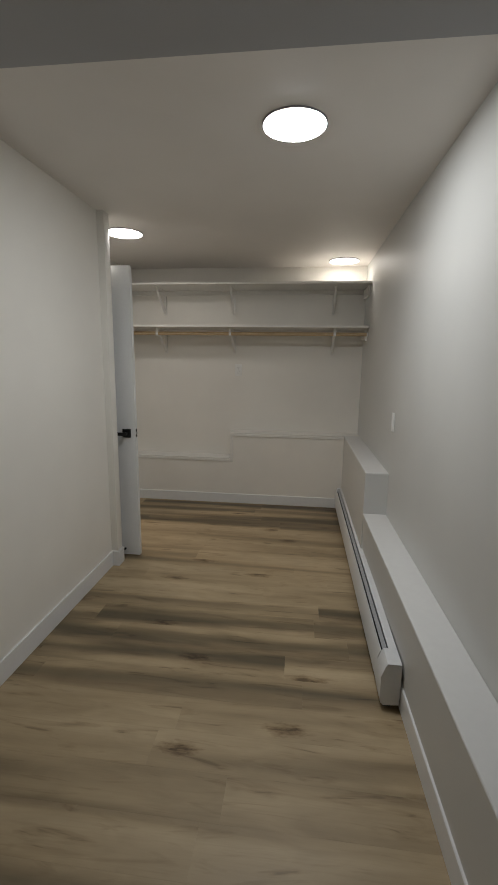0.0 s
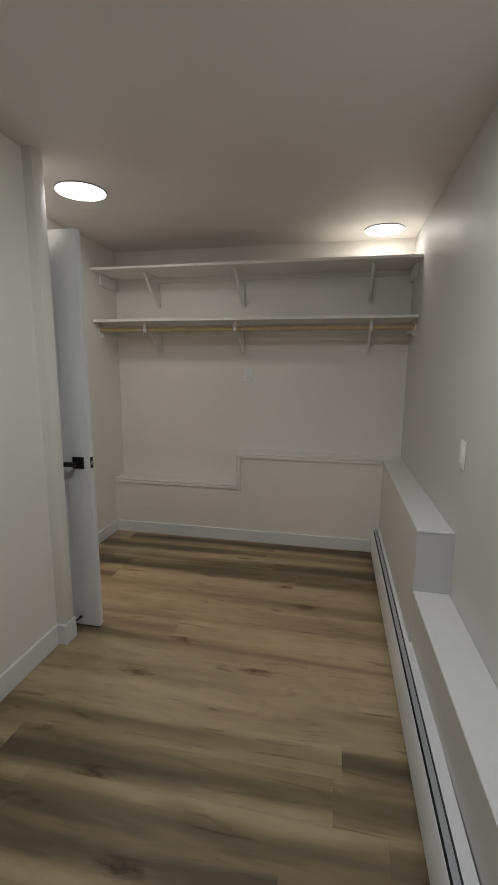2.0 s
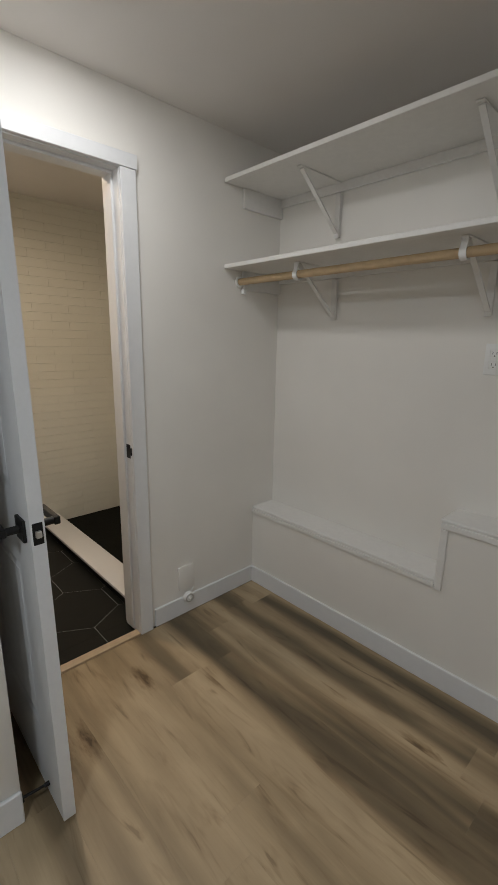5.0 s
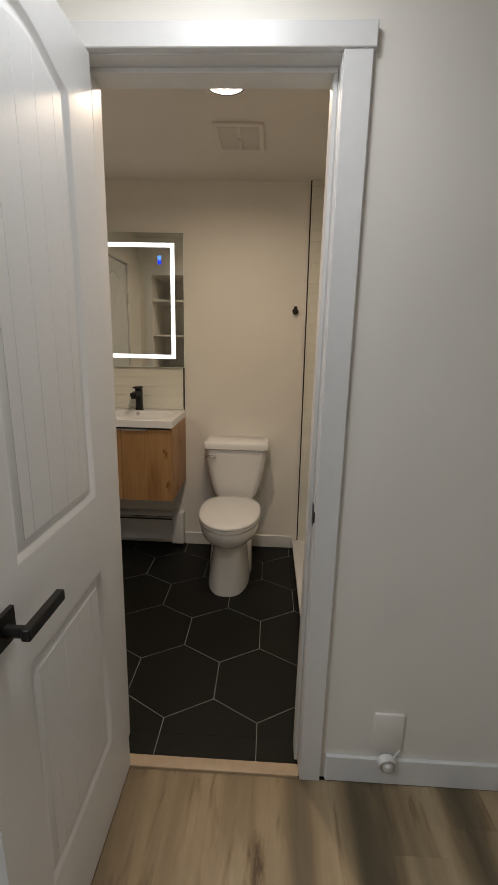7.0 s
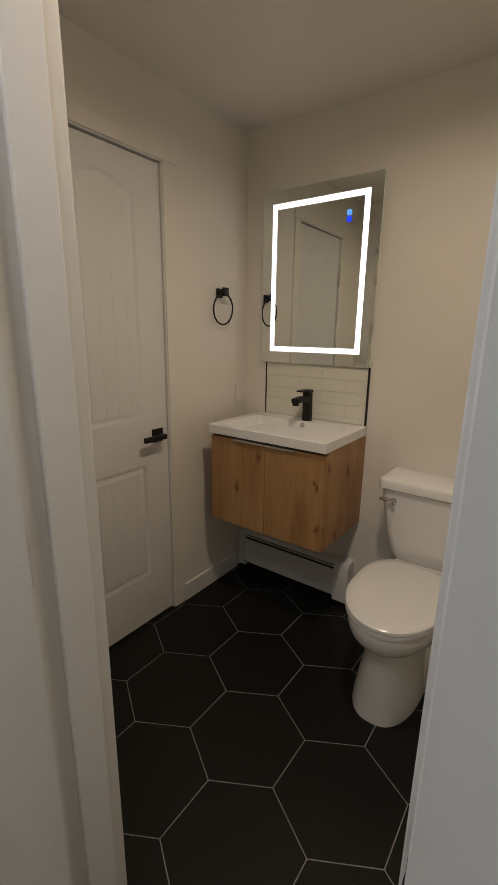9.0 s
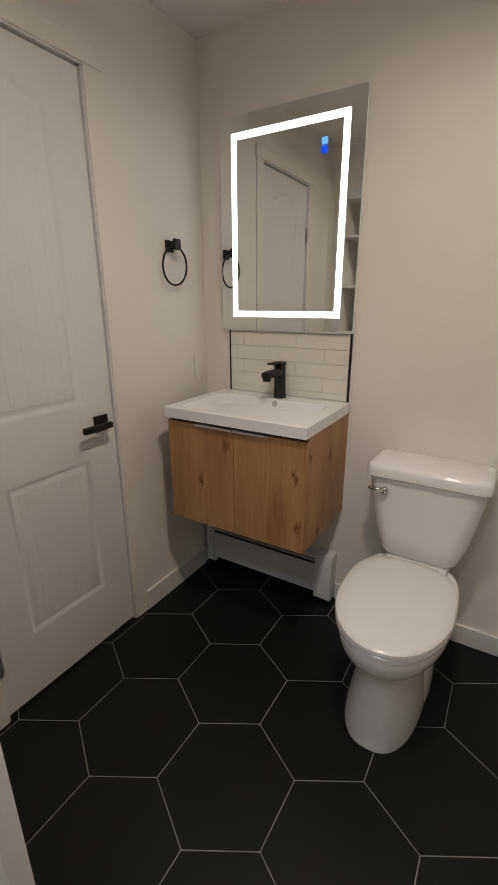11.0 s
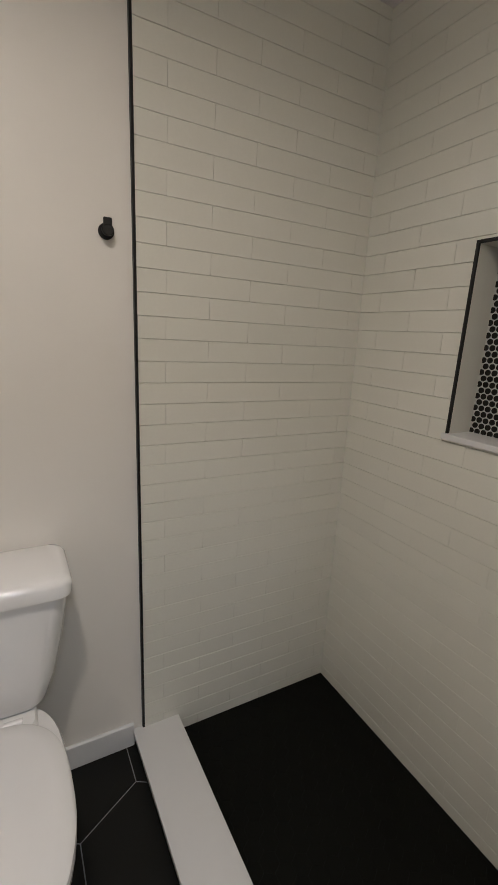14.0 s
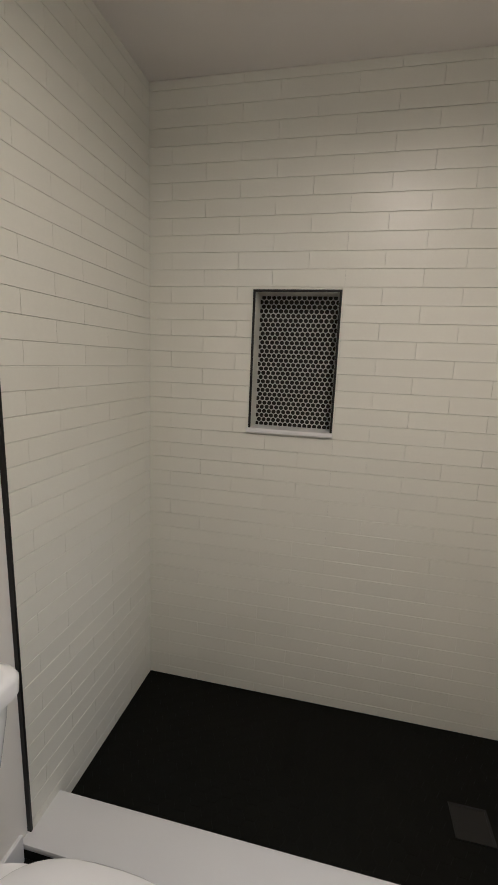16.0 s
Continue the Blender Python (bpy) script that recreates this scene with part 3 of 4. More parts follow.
# strike plate in the latch jamb
k = thing("strike_plate", (XD - 0.02, DY1, 0.915), "small black strike plate let into the white door jamb", "strike plate", kind="structure")
K = Kit(k)
b = boxes(((XD - 0.038, DY1 - 0.0016, 0.884), (XD - 0.006, DY1, 0.946)))
box(b, (XD - 0.008, DY1 - 0.0016, 0.898), (XD + 0.004, DY1 + 0.003, 0.932), 0.001)
K.add("plate", b, BLACK)
# door stop on the end of the corridor wall
k = thing("door_stop", (XJ + BT - 0.02, YJ1, 0.062), "slim black door stop on the baseboard behind the open door", "door stop")
K = Kit(k)
b = rod(bmesh.new(), (XJ - 0.012, YJ1, 0.062), (XJ - 0.012, YJ1 + 0.006, 0.062), 0.013, 14)
K.add("base", b, BLACK)
b = rod(bmesh.new(), (XJ - 0.012, YJ1 + 0.006, 0.062), (XJ - 0.010, 3.058, 0.058), 0.0045, 10)
K.add("shaft", b, BLACK)
b = rod(bmesh.new(), (XJ - 0.010, 3.050, 0.058), (XJ - 0.010, 3.0635, 0.058), 0.007, 12)
K.add("rubber_tip", b, BLACK)


# ---- ceiling lamps ----
def disc_lamp(x, y, r, material, label, drop=0.008, sunk=0.95, lip=0.006):
    root = thing("ceiling_lamp", (x, y, H), label, "ceiling lamp", "flush ceiling lamps")
    b = bmesh.new()
    prof = [(r - 0.004, 0.0), (r, 0.002), (r, drop - 0.003), (r - 0.003, drop), (r - lip + 0.002, drop), (r - lip, drop - 0.001), (r - lip, drop * sunk)]
    seg = 64
    rings = [[b.verts.new((q * math.cos(t), q * math.sin(t), -z)) for t in np.linspace(0, 2 * math.pi, seg, endpoint=False)] for q, z in prof]
    skin(b, rings, caps=False)
    part("rim", b, RIM, root, "pale grey trim ring", 40)
    b = bmesh.new()
    rings = [[b.verts.new((q * math.cos(t), q * math.sin(t), -z)) for t in np.linspace(0, 2 * math.pi, seg, endpoint=False)]
             for q, z in ((r - lip, drop * sunk), (r * 0.85, drop * sunk + 0.003), (r * 0.5, drop * sunk + 0.0045), (r * 0.2, drop * sunk + 0.005))]
    skin(b, rings, caps=False)
    b.faces.new(rings[-1])
    part("diffuser", b, material, root, "lit white diffuser", 40)


disc_lamp(0.234, 2.046, 0.127, GLOW_A, "round flush ceiling lamp, lit cool white")
disc_lamp(-1.007, 3.377, 0.132, GLOW_B, "round flush ceiling lamp, lit white, by the bathroom door")
disc_lamp(0.637, 4.331, 0.132, GLOW_C, "round flush ceiling lamp, lit warm white, above the top shelf")
disc_lamp(-2.035, 3.300, 0.080, GLOW_BATH, "small round ceiling lamp, lit warm, in the bathroom", 0.022, 0.15, 0.012)

# bathroom fan grille
VX, VY, VW, VD = -2.490, 3.320, 0.132, 0.113
k = thing("ceiling_vent", (VX, VY, H), "square white fan grille flush on the bathroom ceiling", "ceiling vent")
K = Kit(k)
b = bmesh.new()
for lo, hi in (((-VW, -VD), (VW, -VD + 0.022)), ((-VW, VD - 0.022), (VW, VD)), ((-VW, -VD + 0.022), (-VW + 0.022, VD - 0.022)), ((VW - 0.022, -VD + 0.022), (VW, VD - 0.022)), ((-VW + 0.022, -0.008), (VW - 0.022, 0.008))):
    box(b, (VX + lo[0], VY + lo[1], H - 0.012), (VX + hi[0], VY + hi[1], H - 0.0005), 0.002)
K.add("frame", b, CEIL)
K.add("backing", boxes(((VX - VW + 0.022, VY - VD + 0.022, H - 0.003), (VX + VW - 0.022, VY + VD - 0.022, H - 0.0005))), RIM)
for i in range(26):
    x = VX - VW + 0.024 + i * 0.0081
    for y0, y1 in ((-VD + 0.022, -0.008), (0.008, VD - 0.022)):
        K.add("slat", boxes(((x, VY + y0, H - 0.009), (x + 0.0045, VY + y1, H - 0.003))), CEIL)
K.add("screw", rod(bmesh.new(), (VX, VY, H - 0.016), (VX, VY, H - 0.0115), 0.005, 10), STEEL)


# ---- dressing room: shelves, rod, brackets ----
def shelf(z, label):
    root = thing("wall_shelf", (0, YF, z), label, "shelf", "long wall shelves")
    K = Kit(root)
    K.add("board", box(bmesh.new(), (XD + 0.002, 4.190, z - 0.019), (XR - 0.003, YF - 0.001, z), 0.002), SHELFW)
    K.add("back_cleat", box(bmesh.new(), (XD + 0.020, YF - 0.019, z - 0.058), (XR - 0.020, YF - 0.001, z - 0.019), 0.002), SHELFW)
    for x0, x1 in ((XD + 0.001, XD + 0.019), (XR - 0.019, XR - 0.001)):
        K.add("side_cleat", box(bmesh.new(), (x0, 4.305, z - 0.108), (x1, YF - 0.001, z - 0.019), 0.002), SHELFW)


TOP, MID = 2.128, 1.755
shelf(TOP, "white painted board shelf close under the ceiling, empty")
shelf(MID, "white painted board shelf with a clothes rod below, empty")


def bracket(x, z, hook):
    root = thing("shelf_bracket", (x, YF, z - 0.019), "white steel shelf bracket with a slanting brace", "shelf bracket", "shelf brackets")
    K = Kit(root)
    top, y0, y1 = z - 0.019, 4.275, YF - 0.001
    K.add("arm", box(bmesh.new(), (x - 0.013, y0, top - 0.006), (x + 0.013, YF - 0.019, top - 0.0005), 0.001), SHELFW)
    K.add("wall_leg", box(bmesh.new(), (x - 0.013, y1 - 0.022, z - 0.255), (x + 0.013, y1 - 0.0185, top - 0.045), 0.001), SHELFW)
    K.add("wall_leg_spacer", box(bmesh.new(), (x - 0.011, y1 - 0.0185, z - 0.250), (x + 0.011, y1, z - 0.065), 0.001), SHELFW)
    b = bmesh.new()
    a, c = Vector((x, y0 + 0.018, top - 0.008)), Vector((x, y1 - 0.022, z - 0.235))
    d = (c - a).normalized()
    nrm = Vector((0, -d.z, d.y))
    w = [b.verts.new(p + Vector((sx * 0.010, 0, 0)) + nrm * q) for p in (a, c) for q in (-0.003, 0.003) for sx in (-1, 1)]
    for f in ((0, 1, 3, 2), (4, 6, 7, 5), (0, 4, 5, 1), (2, 3, 7, 6), (0, 2, 6, 4), (1, 5, 7, 3)):
        b.faces.new([w[i] for i in f])
    K.add("brace", b, SHELFW)
    if hook:
        b = bmesh.new()
        pts = [(4.278, top - 0.006)] + [(4.285 + 0.0215 * math.cos(t), 1.684 + 0.0215 * math.sin(t)) for t in np.linspace(2.3, 5.9, 12)]
        rings = []
        for i, (y, zz) in enumerate(pts):
            p0, p1 = Vector(pts[max(0, i - 1)]), Vector(pts[min(len(pts) - 1, i + 1)])
            t = (p1 - p0).normalized()
            nn = Vector((-t.y, t.x)) * 0.0022
            rings.append([b.verts.new((x + sx * 0.011, y + q * nn.x, zz + q * nn.y)) for sx, q in ((-1, -1), (1, -1), (1, 1), (-1, 1))])
        skin(b, rings)
        K.add("rod_hook", b, PLASTIC, "white rod hook")


for x in (-1.085, -0.384, 0.575):
    bracket(x, TOP, False)
    bracket(x + 0.005, MID, True)
k = thing("clothes_rod", (0, 4.285, 1.684), "long pale wooden clothes rod under the lower shelf", "clothes rod")
Kit(k).add("pole", rod(bmesh.new(), (XD + 0.012, 4.285, 1.684), (XR - 0.012, 4.285, 1.684), 0.0165, 20), DOWEL, smooth=60)
for x, s in ((XD, 1), (XR, -1)):
    k = thing("rod_socket", (x, 4.285, 1.684), "white plastic rod socket on the wall", "rod socket", "rod sockets")
    b = rod(bmesh.new(), (x + s * 0.001, 4.285, 1.684), (x + s * 0.012, 4.285, 1.684), 0.026, 20, bevel=0.002)
    box(b, (min(x + s * 0.001, x + s * 0.020), 4.300, 1.628), (max(x + s * 0.001, x + s * 0.020), 4.322, 1.652), 0.002)
    Kit(k).add("cup", b, PLASTIC)


# ---- wall plates ----
def outlet(name, at, u, n_, label, kind_, cover=None):
    """A plate 70 x 115 mm on a wall; u runs along the wall, n_ out of it."""
    k = thing(name, at, label, kind_)
    u, n_, w = Vector(u), Vector(n_), Vector((0, 0, 1))
    m = Matrix((u, w, n_)).transposed().to_4x4()

    def put(part_name, b, mat):
        b.transform(m)
        part(part_name, b, mat, k)
    put("cover_plate", box(bmesh.new(), (-0.035, -0.0575, 0.0005), (0.035, 0.0575, 0.006), 0.002, 2), cover or PLASTIC)
    return k, put


k, put = outlet("wall_outlet", (-0.339, YF, 1.345), (1, 0, 0), (0, -1, 0), "white twin power outlet on the far wall", "outlet")
for z in (-0.021, 0.021):
    put("socket", box(bmesh.new(), (-0.0165, z - 0.0145, 0.006), (0.0165, z + 0.0145, 0.0085), 0.003, 2), PLASTIC)
    b = boxes(((-0.008, z - 0.002, 0.0085), (-0.006, z + 0.007, 0.009)), ((0.006, z - 0.002, 0.0085), (0.008, z + 0.007, 0.009)))
    rod(b, (0, z - 0.008, 0.0085), (0, z - 0.008, 0.009), 0.0025, 8)
    put("slots", b, DIM)
k, put = outlet("light_switch", (XR, 2.950, 1.068), (0, 1, 0), (-1, 0, 0), "white rocker light switch on the outer wall", "switch")
put("rocker", box(bmesh.new(), (-0.016, -0.033, 0.006), (0.016, 0.033, 0.010), 0.002), PLASTIC)
k, put = outlet("wall_switch", (-2.985, YB0, 1.055), (-1, 0, 0), (0, 1, 0), "painted-over switch plate beside the vanity mirror", "switch", WALL)
put("rocker", box(bmesh.new(), (-0.016, -0.033, 0.006), (0.016, 0.033, 0.008), 0.001), WALL)
k = thing("blank_plate", (XD, 3.934, 0.205), "blank white cover box low on the wall above the baseboard", "cover plate")
K = Kit(k)
K.add("cover", box(bmesh.new(), (XD + 0.0005, 3.888, 0.138), (XD + 0.012, 3.980, 0.268), 0.003, 2), WALL)
k = thing("night_light", (XD + BT, 3.936, 0.090), "small round clear plug-in sensor hanging by the baseboard", "sensor")
K = Kit(k)
b = rod(bmesh.new(), (XD + BT, 3.936, 0.094), (XD + BT + 0.020, 3.936, 0.094), 0.031, 28, 0.026, 0.003)
K.add("body", b, PLASTIC)
b = ring_tube(bmesh.new(), (XD + BT + 0.0205, 3.936, 0.094), (0, 1, 0), (0, 0, 1), 0.021, 0.0035, 30, 8)
K.add("ring", b, STEEL)
b = rod(bmesh.new(), (XD + BT + 0.020, 3.936, 0.094), (XD + BT + 0.028, 3.936, 0.094), 0.011, 18, 0.008, 0.002)
K.add("lens", b, PLASTIC)
b = rod(bmesh.new(), (XD + 0.0135, 3.960, 0.112), (XD + 0.0135, 3.975, 0.138), 0.003, 8)
K.add("cable", b, PLASTIC)


# ---- baseboard heaters ----
k = thing("baseboard_heater", (XK, 1.822, 0), "long white baseboard heater with dark outlet slots along the knee wall", "heater")
K = Kit(k)
HY0, HY1 = 1.822, 4.385


def heater_profile(x_front, x_back, z0, z1, s=1):
    return [(x_back, z0 + 0.006), (x_front + s * 0.016, z0), (x_front + s * 0.004, z0 + 0.012), (x_front, z0 + 0.035), (x_front, z1 - 0.060), (x_front + s * 0.016, z1 - 0.012), (x_front + s * 0.024, z1), (x_back, z1)]


def extrude_y(b, prof, y0, y1):
    rings = [[b.verts.new((x, y, z)) for x, z in prof] for y in (y0, y1)]
    skin(b, rings)
    return b


K.add("end_cap", extrude_y(bmesh.new(), heater_profile(0.664, 0.7445, 0.020, 0.212), HY0, HY0 + 0.105), HEATW)
K.add("end_cap", extrude_y(bmesh.new(), heater_profile(0.664, XK - 0.001, 0.020, 0.212), HY1 - 0.030, HY1), HEATW)
K.add("back_panel", boxes(((XK - 0.012, HY0 + 0.105, 0.03), (XK - 0.001, HY1 - 0.03, 0.210))), HEATW)
K.add("front_panel", extrude_y(bmesh.new(), [(0.666, 0.048), (0.670, 0.048), (0.670, 0.166), (0.678, 0.190), (0.681, 0.196), (0.677, 0.199), (0.666, 0.170)], HY0 + 0.105, HY1 - 0.03), HEATW)
K.add("element_shadow", boxes(((0.676, HY0 + 0.105, 0.05), (XK - 0.014, HY1 - 0.03, 0.184))), SLOT, "finned element, blackened for the shade inside")
K.add("damper", extrude_y(bmesh.new(), [(0.6900, 0.1900), (0.7060, 0.2010), (0.7050, 0.2040), (0.6890, 0.1930)], HY0 + 0.105, HY1 - 0.03), DAMPER, "blue-grey metal damper")
K.add("top_lip", extrude_y(bmesh.new(), [(0.7105, 0.2050), (0.7440, 0.2110), (0.7440, 0.2140), (0.7095, 0.2085)], HY0 + 0.105, HY1 - 0.03), HEATW)
K.add("foot", boxes(((0.684, HY0 + 0.02, 0.0), (0.714, HY0 + 0.05, 0.024))), SLOT)
K.add("foot", boxes(((0.684, HY1 - 0.03, 0.0), (0.714, HY1 - 0.01, 0.024))), SLOT)

k = thing("baseboard_heater", (XB, 2.60, 0), "short white baseboard heater on the wall under the vanity", "heater")
K = Kit(k)
b = extrude_y(bmesh.new(), [(XB + 0.001, 0.022), (XB + 0.060, 0.018), (XB + 0.074, 0.030), (XB + 0.074, 0.215), (XB + 0.060, 0.246), (XB + 0.001, 0.250)], 2.862, 2.940)
K.add("end_cap", b, HEATW)
b = extrude_y(bmesh.new(), [(XB + 0.001, 0.022), (XB + 0.060, 0.018), (XB + 0.074, 0.030), (XB + 0.074, 0.215), (XB + 0.060, 0.246), (XB + 0.001, 0.250)], 2.250, 2.290)
K.add("end_cap", b, HEATW)
K.add("back_panel", boxes(((XB + 0.001, 2.290, 0.04), (XB + 0.010, 2.862, 0.240))), HEATW)
K.add("front_panel", box(bmesh.new(), (XB + 0.064, 2.290, 0.052), (XB + 0.068, 2.862, 0.196), 0.001), HEATW)
# plain block, coloured as the shade inside the heater
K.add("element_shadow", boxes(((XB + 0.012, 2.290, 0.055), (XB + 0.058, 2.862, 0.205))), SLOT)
K.add("damper", box(bmesh.new(), (XB + 0.048, 2.290, 0.206), (XB + 0.064, 2.862, 0.210), 0.001), HEATW)
K.add("top_lip", extrude_y(bmesh.new(), [(XB + 0.010, 0.240), (XB + 0.046, 0.232), (XB + 0.056, 0.218), (XB + 0.058, 0.220), (XB + 0.048, 0.236), (XB + 0.010, 0.244)], 2.290, 2.862), HEATW)
for y in (2.262, 2.905):
    K.add("foot", boxes(((XB + 0.020, y, 0.0), (XB + 0.050, y + 0.02, 0.024))), SLOT)


# ---- bathroom: vanity ----
VX0, VX1, VY0, VY1, VZ0, VZ1 = XB + 0.001, -2.624, 2.342, 2.949, 0.470, 0.912
k = thing("vanity_cabinet", (XB, 2.654, VZ0), "wall-hung knotty oak vanity cabinet with two doors", "vanity")
K = Kit(k)
for lo, hi in (((VX0, VY0, VZ0), (VX1 - 0.020, VY0 + 0.016, VZ1)), ((VX0, VY1 - 0.016, VZ0), (VX1 - 0.020, VY1, VZ1))):
    K.add("side_panel", box(bmesh.new(), lo, hi, 0.0008), OAK)
K.add("bottom_panel", boxes(((VX0, VY0 + 0.016, VZ0), (VX1 - 0.020, VY1 - 0.016, VZ0 + 0.016))), OAK)
K.add("back_rail", boxes(((VX0, VY0 + 0.016, VZ1 - 0.06), (VX0 + 0.016, VY1 - 0.016, VZ1))), OAK)
# rail coloured near black to draw the shadow gap under the sink top
K.add("front_rail", boxes(((VX1 - 0.036, VY0 + 0.016, VZ1 - 0.03), (VX1 - 0.022, VY1 - 0.016, VZ1))), GAP)
for y0, y1, p0, p1 in ((VY0, 2.6530, 2.484, 2.651), (2.6560, VY1, 2.658, 2.805)):
    dr = K.add("door", box(bmesh.new(), (VX1 - 0.018, y0, VZ0 + 0.001), (VX1, y1, VZ1 - 0.014), 0.0012), OAK, "oak laminate door")
    b = box(bmesh.new(), (VX1 - 0.016, p0, VZ1 - 0.0138), (VX1 + 0.010, p1, VZ1 - 0.0118))
    box(b, (VX1 + 0.008, p0, VZ1 - 0.0195), (VX1 + 0.010, p1, VZ1 - 0.0138))
    K.add("edge_pull", b, STEEL, "brushed steel edge pull", dr)

k = thing("sink_top", (XB, 2.654, VZ1), "white one-piece sink top with a shallow rectangular basin", "sink")
K = Kit(k)
TX0, TX1, TY0, TY1, TZ = XB + 0.001, -2.609, 2.338, 2.953, 0.955


def rounded(x0, x1, y0, y1, r, seg=6):
    pts = []
    for cx, cy, a in ((x1 - r, y1 - r, 0), (x0 + r, y1 - r, 90), (x0 + r, y0 + r, 180), (x1 - r, y0 + r, 270)):
        for i in range(seg + 1):
            t = radians(a + 90 * i / seg)
            pts.append((cx + r * math.cos(t), cy + r * math.sin(t)))
    return pts


b = bmesh.new()
levels = [(rounded(TX0, TX1, TY0, TY1, 0.004), VZ1 + 0.0005), (rounded(TX0, TX1, TY0, TY1, 0.004), TZ - 0.003), (rounded(TX0 + 0.003, TX1 - 0.003, TY0 + 0.003, TY1 - 0.003, 0.004), TZ),
          (rounded(TX0 + 0.105, TX1 - 0.030, TY0 + 0.050, TY1 - 0.050, 0.030), TZ), (rounded(TX0 + 0.109, TX1 - 0.034, TY0 + 0.054, TY1 - 0.054, 0.030), TZ - 0.004),
          (rounded(TX0 + 0.114, TX1 - 0.042, TY0 + 0.064, TY1 - 0.064, 0.034), TZ - 0.030), (rounded(TX0 + 0.128, TX1 - 0.075, TY0 + 0.095, TY1 - 0.095, 0.045), TZ - 0.088), (rounded(TX0 + 0.170, TX1 - 0.140, TY0 + 0.190, TY1 - 0.190, 0.040), TZ - 0.098)]
rings = [[b.verts.new((x, y, z)) for x, y in pts] for pts, z in levels]
skin(b, rings)
basin = K.add("basin", b, RESIN, smooth=25)
K.add("drain", rod(bmesh.new(), (-2.84, 2.654, TZ - 0.099), (-2.84, 2.654, TZ - 0.095), 0.022, 24), CHROME, "chrome drain", basin)
b = rod(bmesh.new(), (-2.936, 2.664, TZ - 0.017), (-2.9285, 2.664, TZ - 0.018), 0.0115, 20)
ov = K.add("overflow_ring", b, CHROME, "chrome overflow ring", basin)
k = thing("faucet", (-2.985, 2.660, TZ), "matte black single-lever basin faucet", "faucet")
K = Kit(k)
b = rod(bmesh.new(), (-2.985, 2.660, TZ), (-2.985, 2.660, TZ + 0.005), 0.026, 28)
K.add("base", b, BLACK)
b = bmesh.new()
rings = [[b.verts.new((-2.985 + lean + x, 2.660 + y, z)) for x, y in rounded(-w, w, -w, w, w * 0.55, 4)] for z, w, lean in ((TZ + 0.005, 0.0225, 0), (TZ + 0.06, 0.0205, 0.001), (TZ + 0.138, 0.0205, 0.004))]
skin(b, rings)
K.add("body", b, BLACK)
b = bmesh.new()
rings = [[b.verts.new((x, 2.660 + y, z + zz)) for y, zz in rounded(-0.019, 0.019, -h_, h_, 0.006, 3)] for x, z, h_ in ((-2.975, TZ + 0.104, 0.018), (-2.92, TZ + 0.113, 0.013), (-2.858, TZ + 0.110, 0.012))]
skin(b, rings)
box(b, (-2.878, 2.646, TZ + 0.086), (-2.858, 2.674, TZ + 0.100), 0.002)
K.add("spout", b, BLACK)
b = box(bmesh.new(), (-3.003, 2.639, TZ + 0.139), (-2.955, 2.681, TZ + 0.152), 0.003)
box(b, (-2.958, 2.646, TZ + 0.148), (-2.892, 2.674, TZ + 0.156), 0.002)
K.add("lever", b, BLACK)

# ---- lit mirror ----
MX, MY0, MY1, MZ0, MZ1 = -3.020, 2.347, 2.952, 1.228, 2.033
k = thing("mirror", (XB, 2.652, 1.63), "upright mirror with a lit white band and blue touch keys", "mirror")
K = Kit(k)
K.add("case", boxes(((XB + 0.001, MY0 + 0.03, MZ0 + 0.03), (MX - 0.006, MY1 - 0.03, MZ1 - 0.03))), PLASTIC)
K.add("glass_edge", box(bmesh.new(), (MX - 0.006, MY0, MZ0), (MX - 0.001, MY1, MZ1), 0.0008), GLASS_EDGE, "pale green polished glass edge, lightened for the backlight")
K.add("glass", boxes(((MX - 0.001, MY0 + 0.0035, MZ0 + 0.0035), (MX, MY1 - 0.0035, MZ1 - 0.0035))), MIRROR, "silvered glass", smooth=0)
LY0, LY1, LZ0, LZ1, LW = MY0 + 0.058, MY1 - 0.058, MZ0 + 0.056, MZ1 - 0.061, 0.0250
for lo, hi in (((LY0, LZ0), (LY1, LZ0 + LW)), ((LY0, LZ1 - LW), (LY1, LZ1)), ((LY0, LZ0 + LW), (LY0 + LW, LZ1 - LW)), ((LY1 - LW, LZ0 + LW), (LY1, LZ1 - LW))):
    K.add("light_band", boxes(((MX, lo[0], lo[1]), (MX + 0.0012, hi[0], hi[1]))), GLOW_LED, "frosted lit band", smooth=0)
for z, m in ((1.888, GLOW_PALE), (1.861, GLOW_BLUE)):
    b = bmesh.new()
    pts = rounded(-0.0115, 0.0115, -0.0115, 0.0115, 0.005, 4)
    prism(b, pts, lambda u, v, d: Vector((MX + 0.0012 + d, 2.802 + u, z + v)), -0.001, 0.0005)
    K.add("touch_key", b, m, "glowing blue touch key")

# ---- toilet ----
TC = 3.302
k = thing("toilet", (-2.75, TC, 0), "white two-piece toilet with its lid down", "toilet")
K = Kit(k)


def oval(x0, x1, half, power_front=2.2, power_back=3.2, seg=48, mid=0.46):
    """An egg-shaped outline from x0 (back) to x1 (front)."""
    cx = x0 + (x1 - x0) * mid
    pts = []
    for t in np.linspace(0, 2 * math.pi, seg, endpoint=False):
        c, s = math.cos(t), math.sin(t)
        p = power_front if c > 0 else power_back
        reach = (x1 - cx) if c > 0 else (cx - x0)
        pts.append((-2.93 + 1.11 * (cx + 2.93 + reach * math.copysign(abs(c) ** (2 / p), c)), 0.965 * half * math.copysign(abs(s) ** (2 / p), s) - 0.011))
    return pts


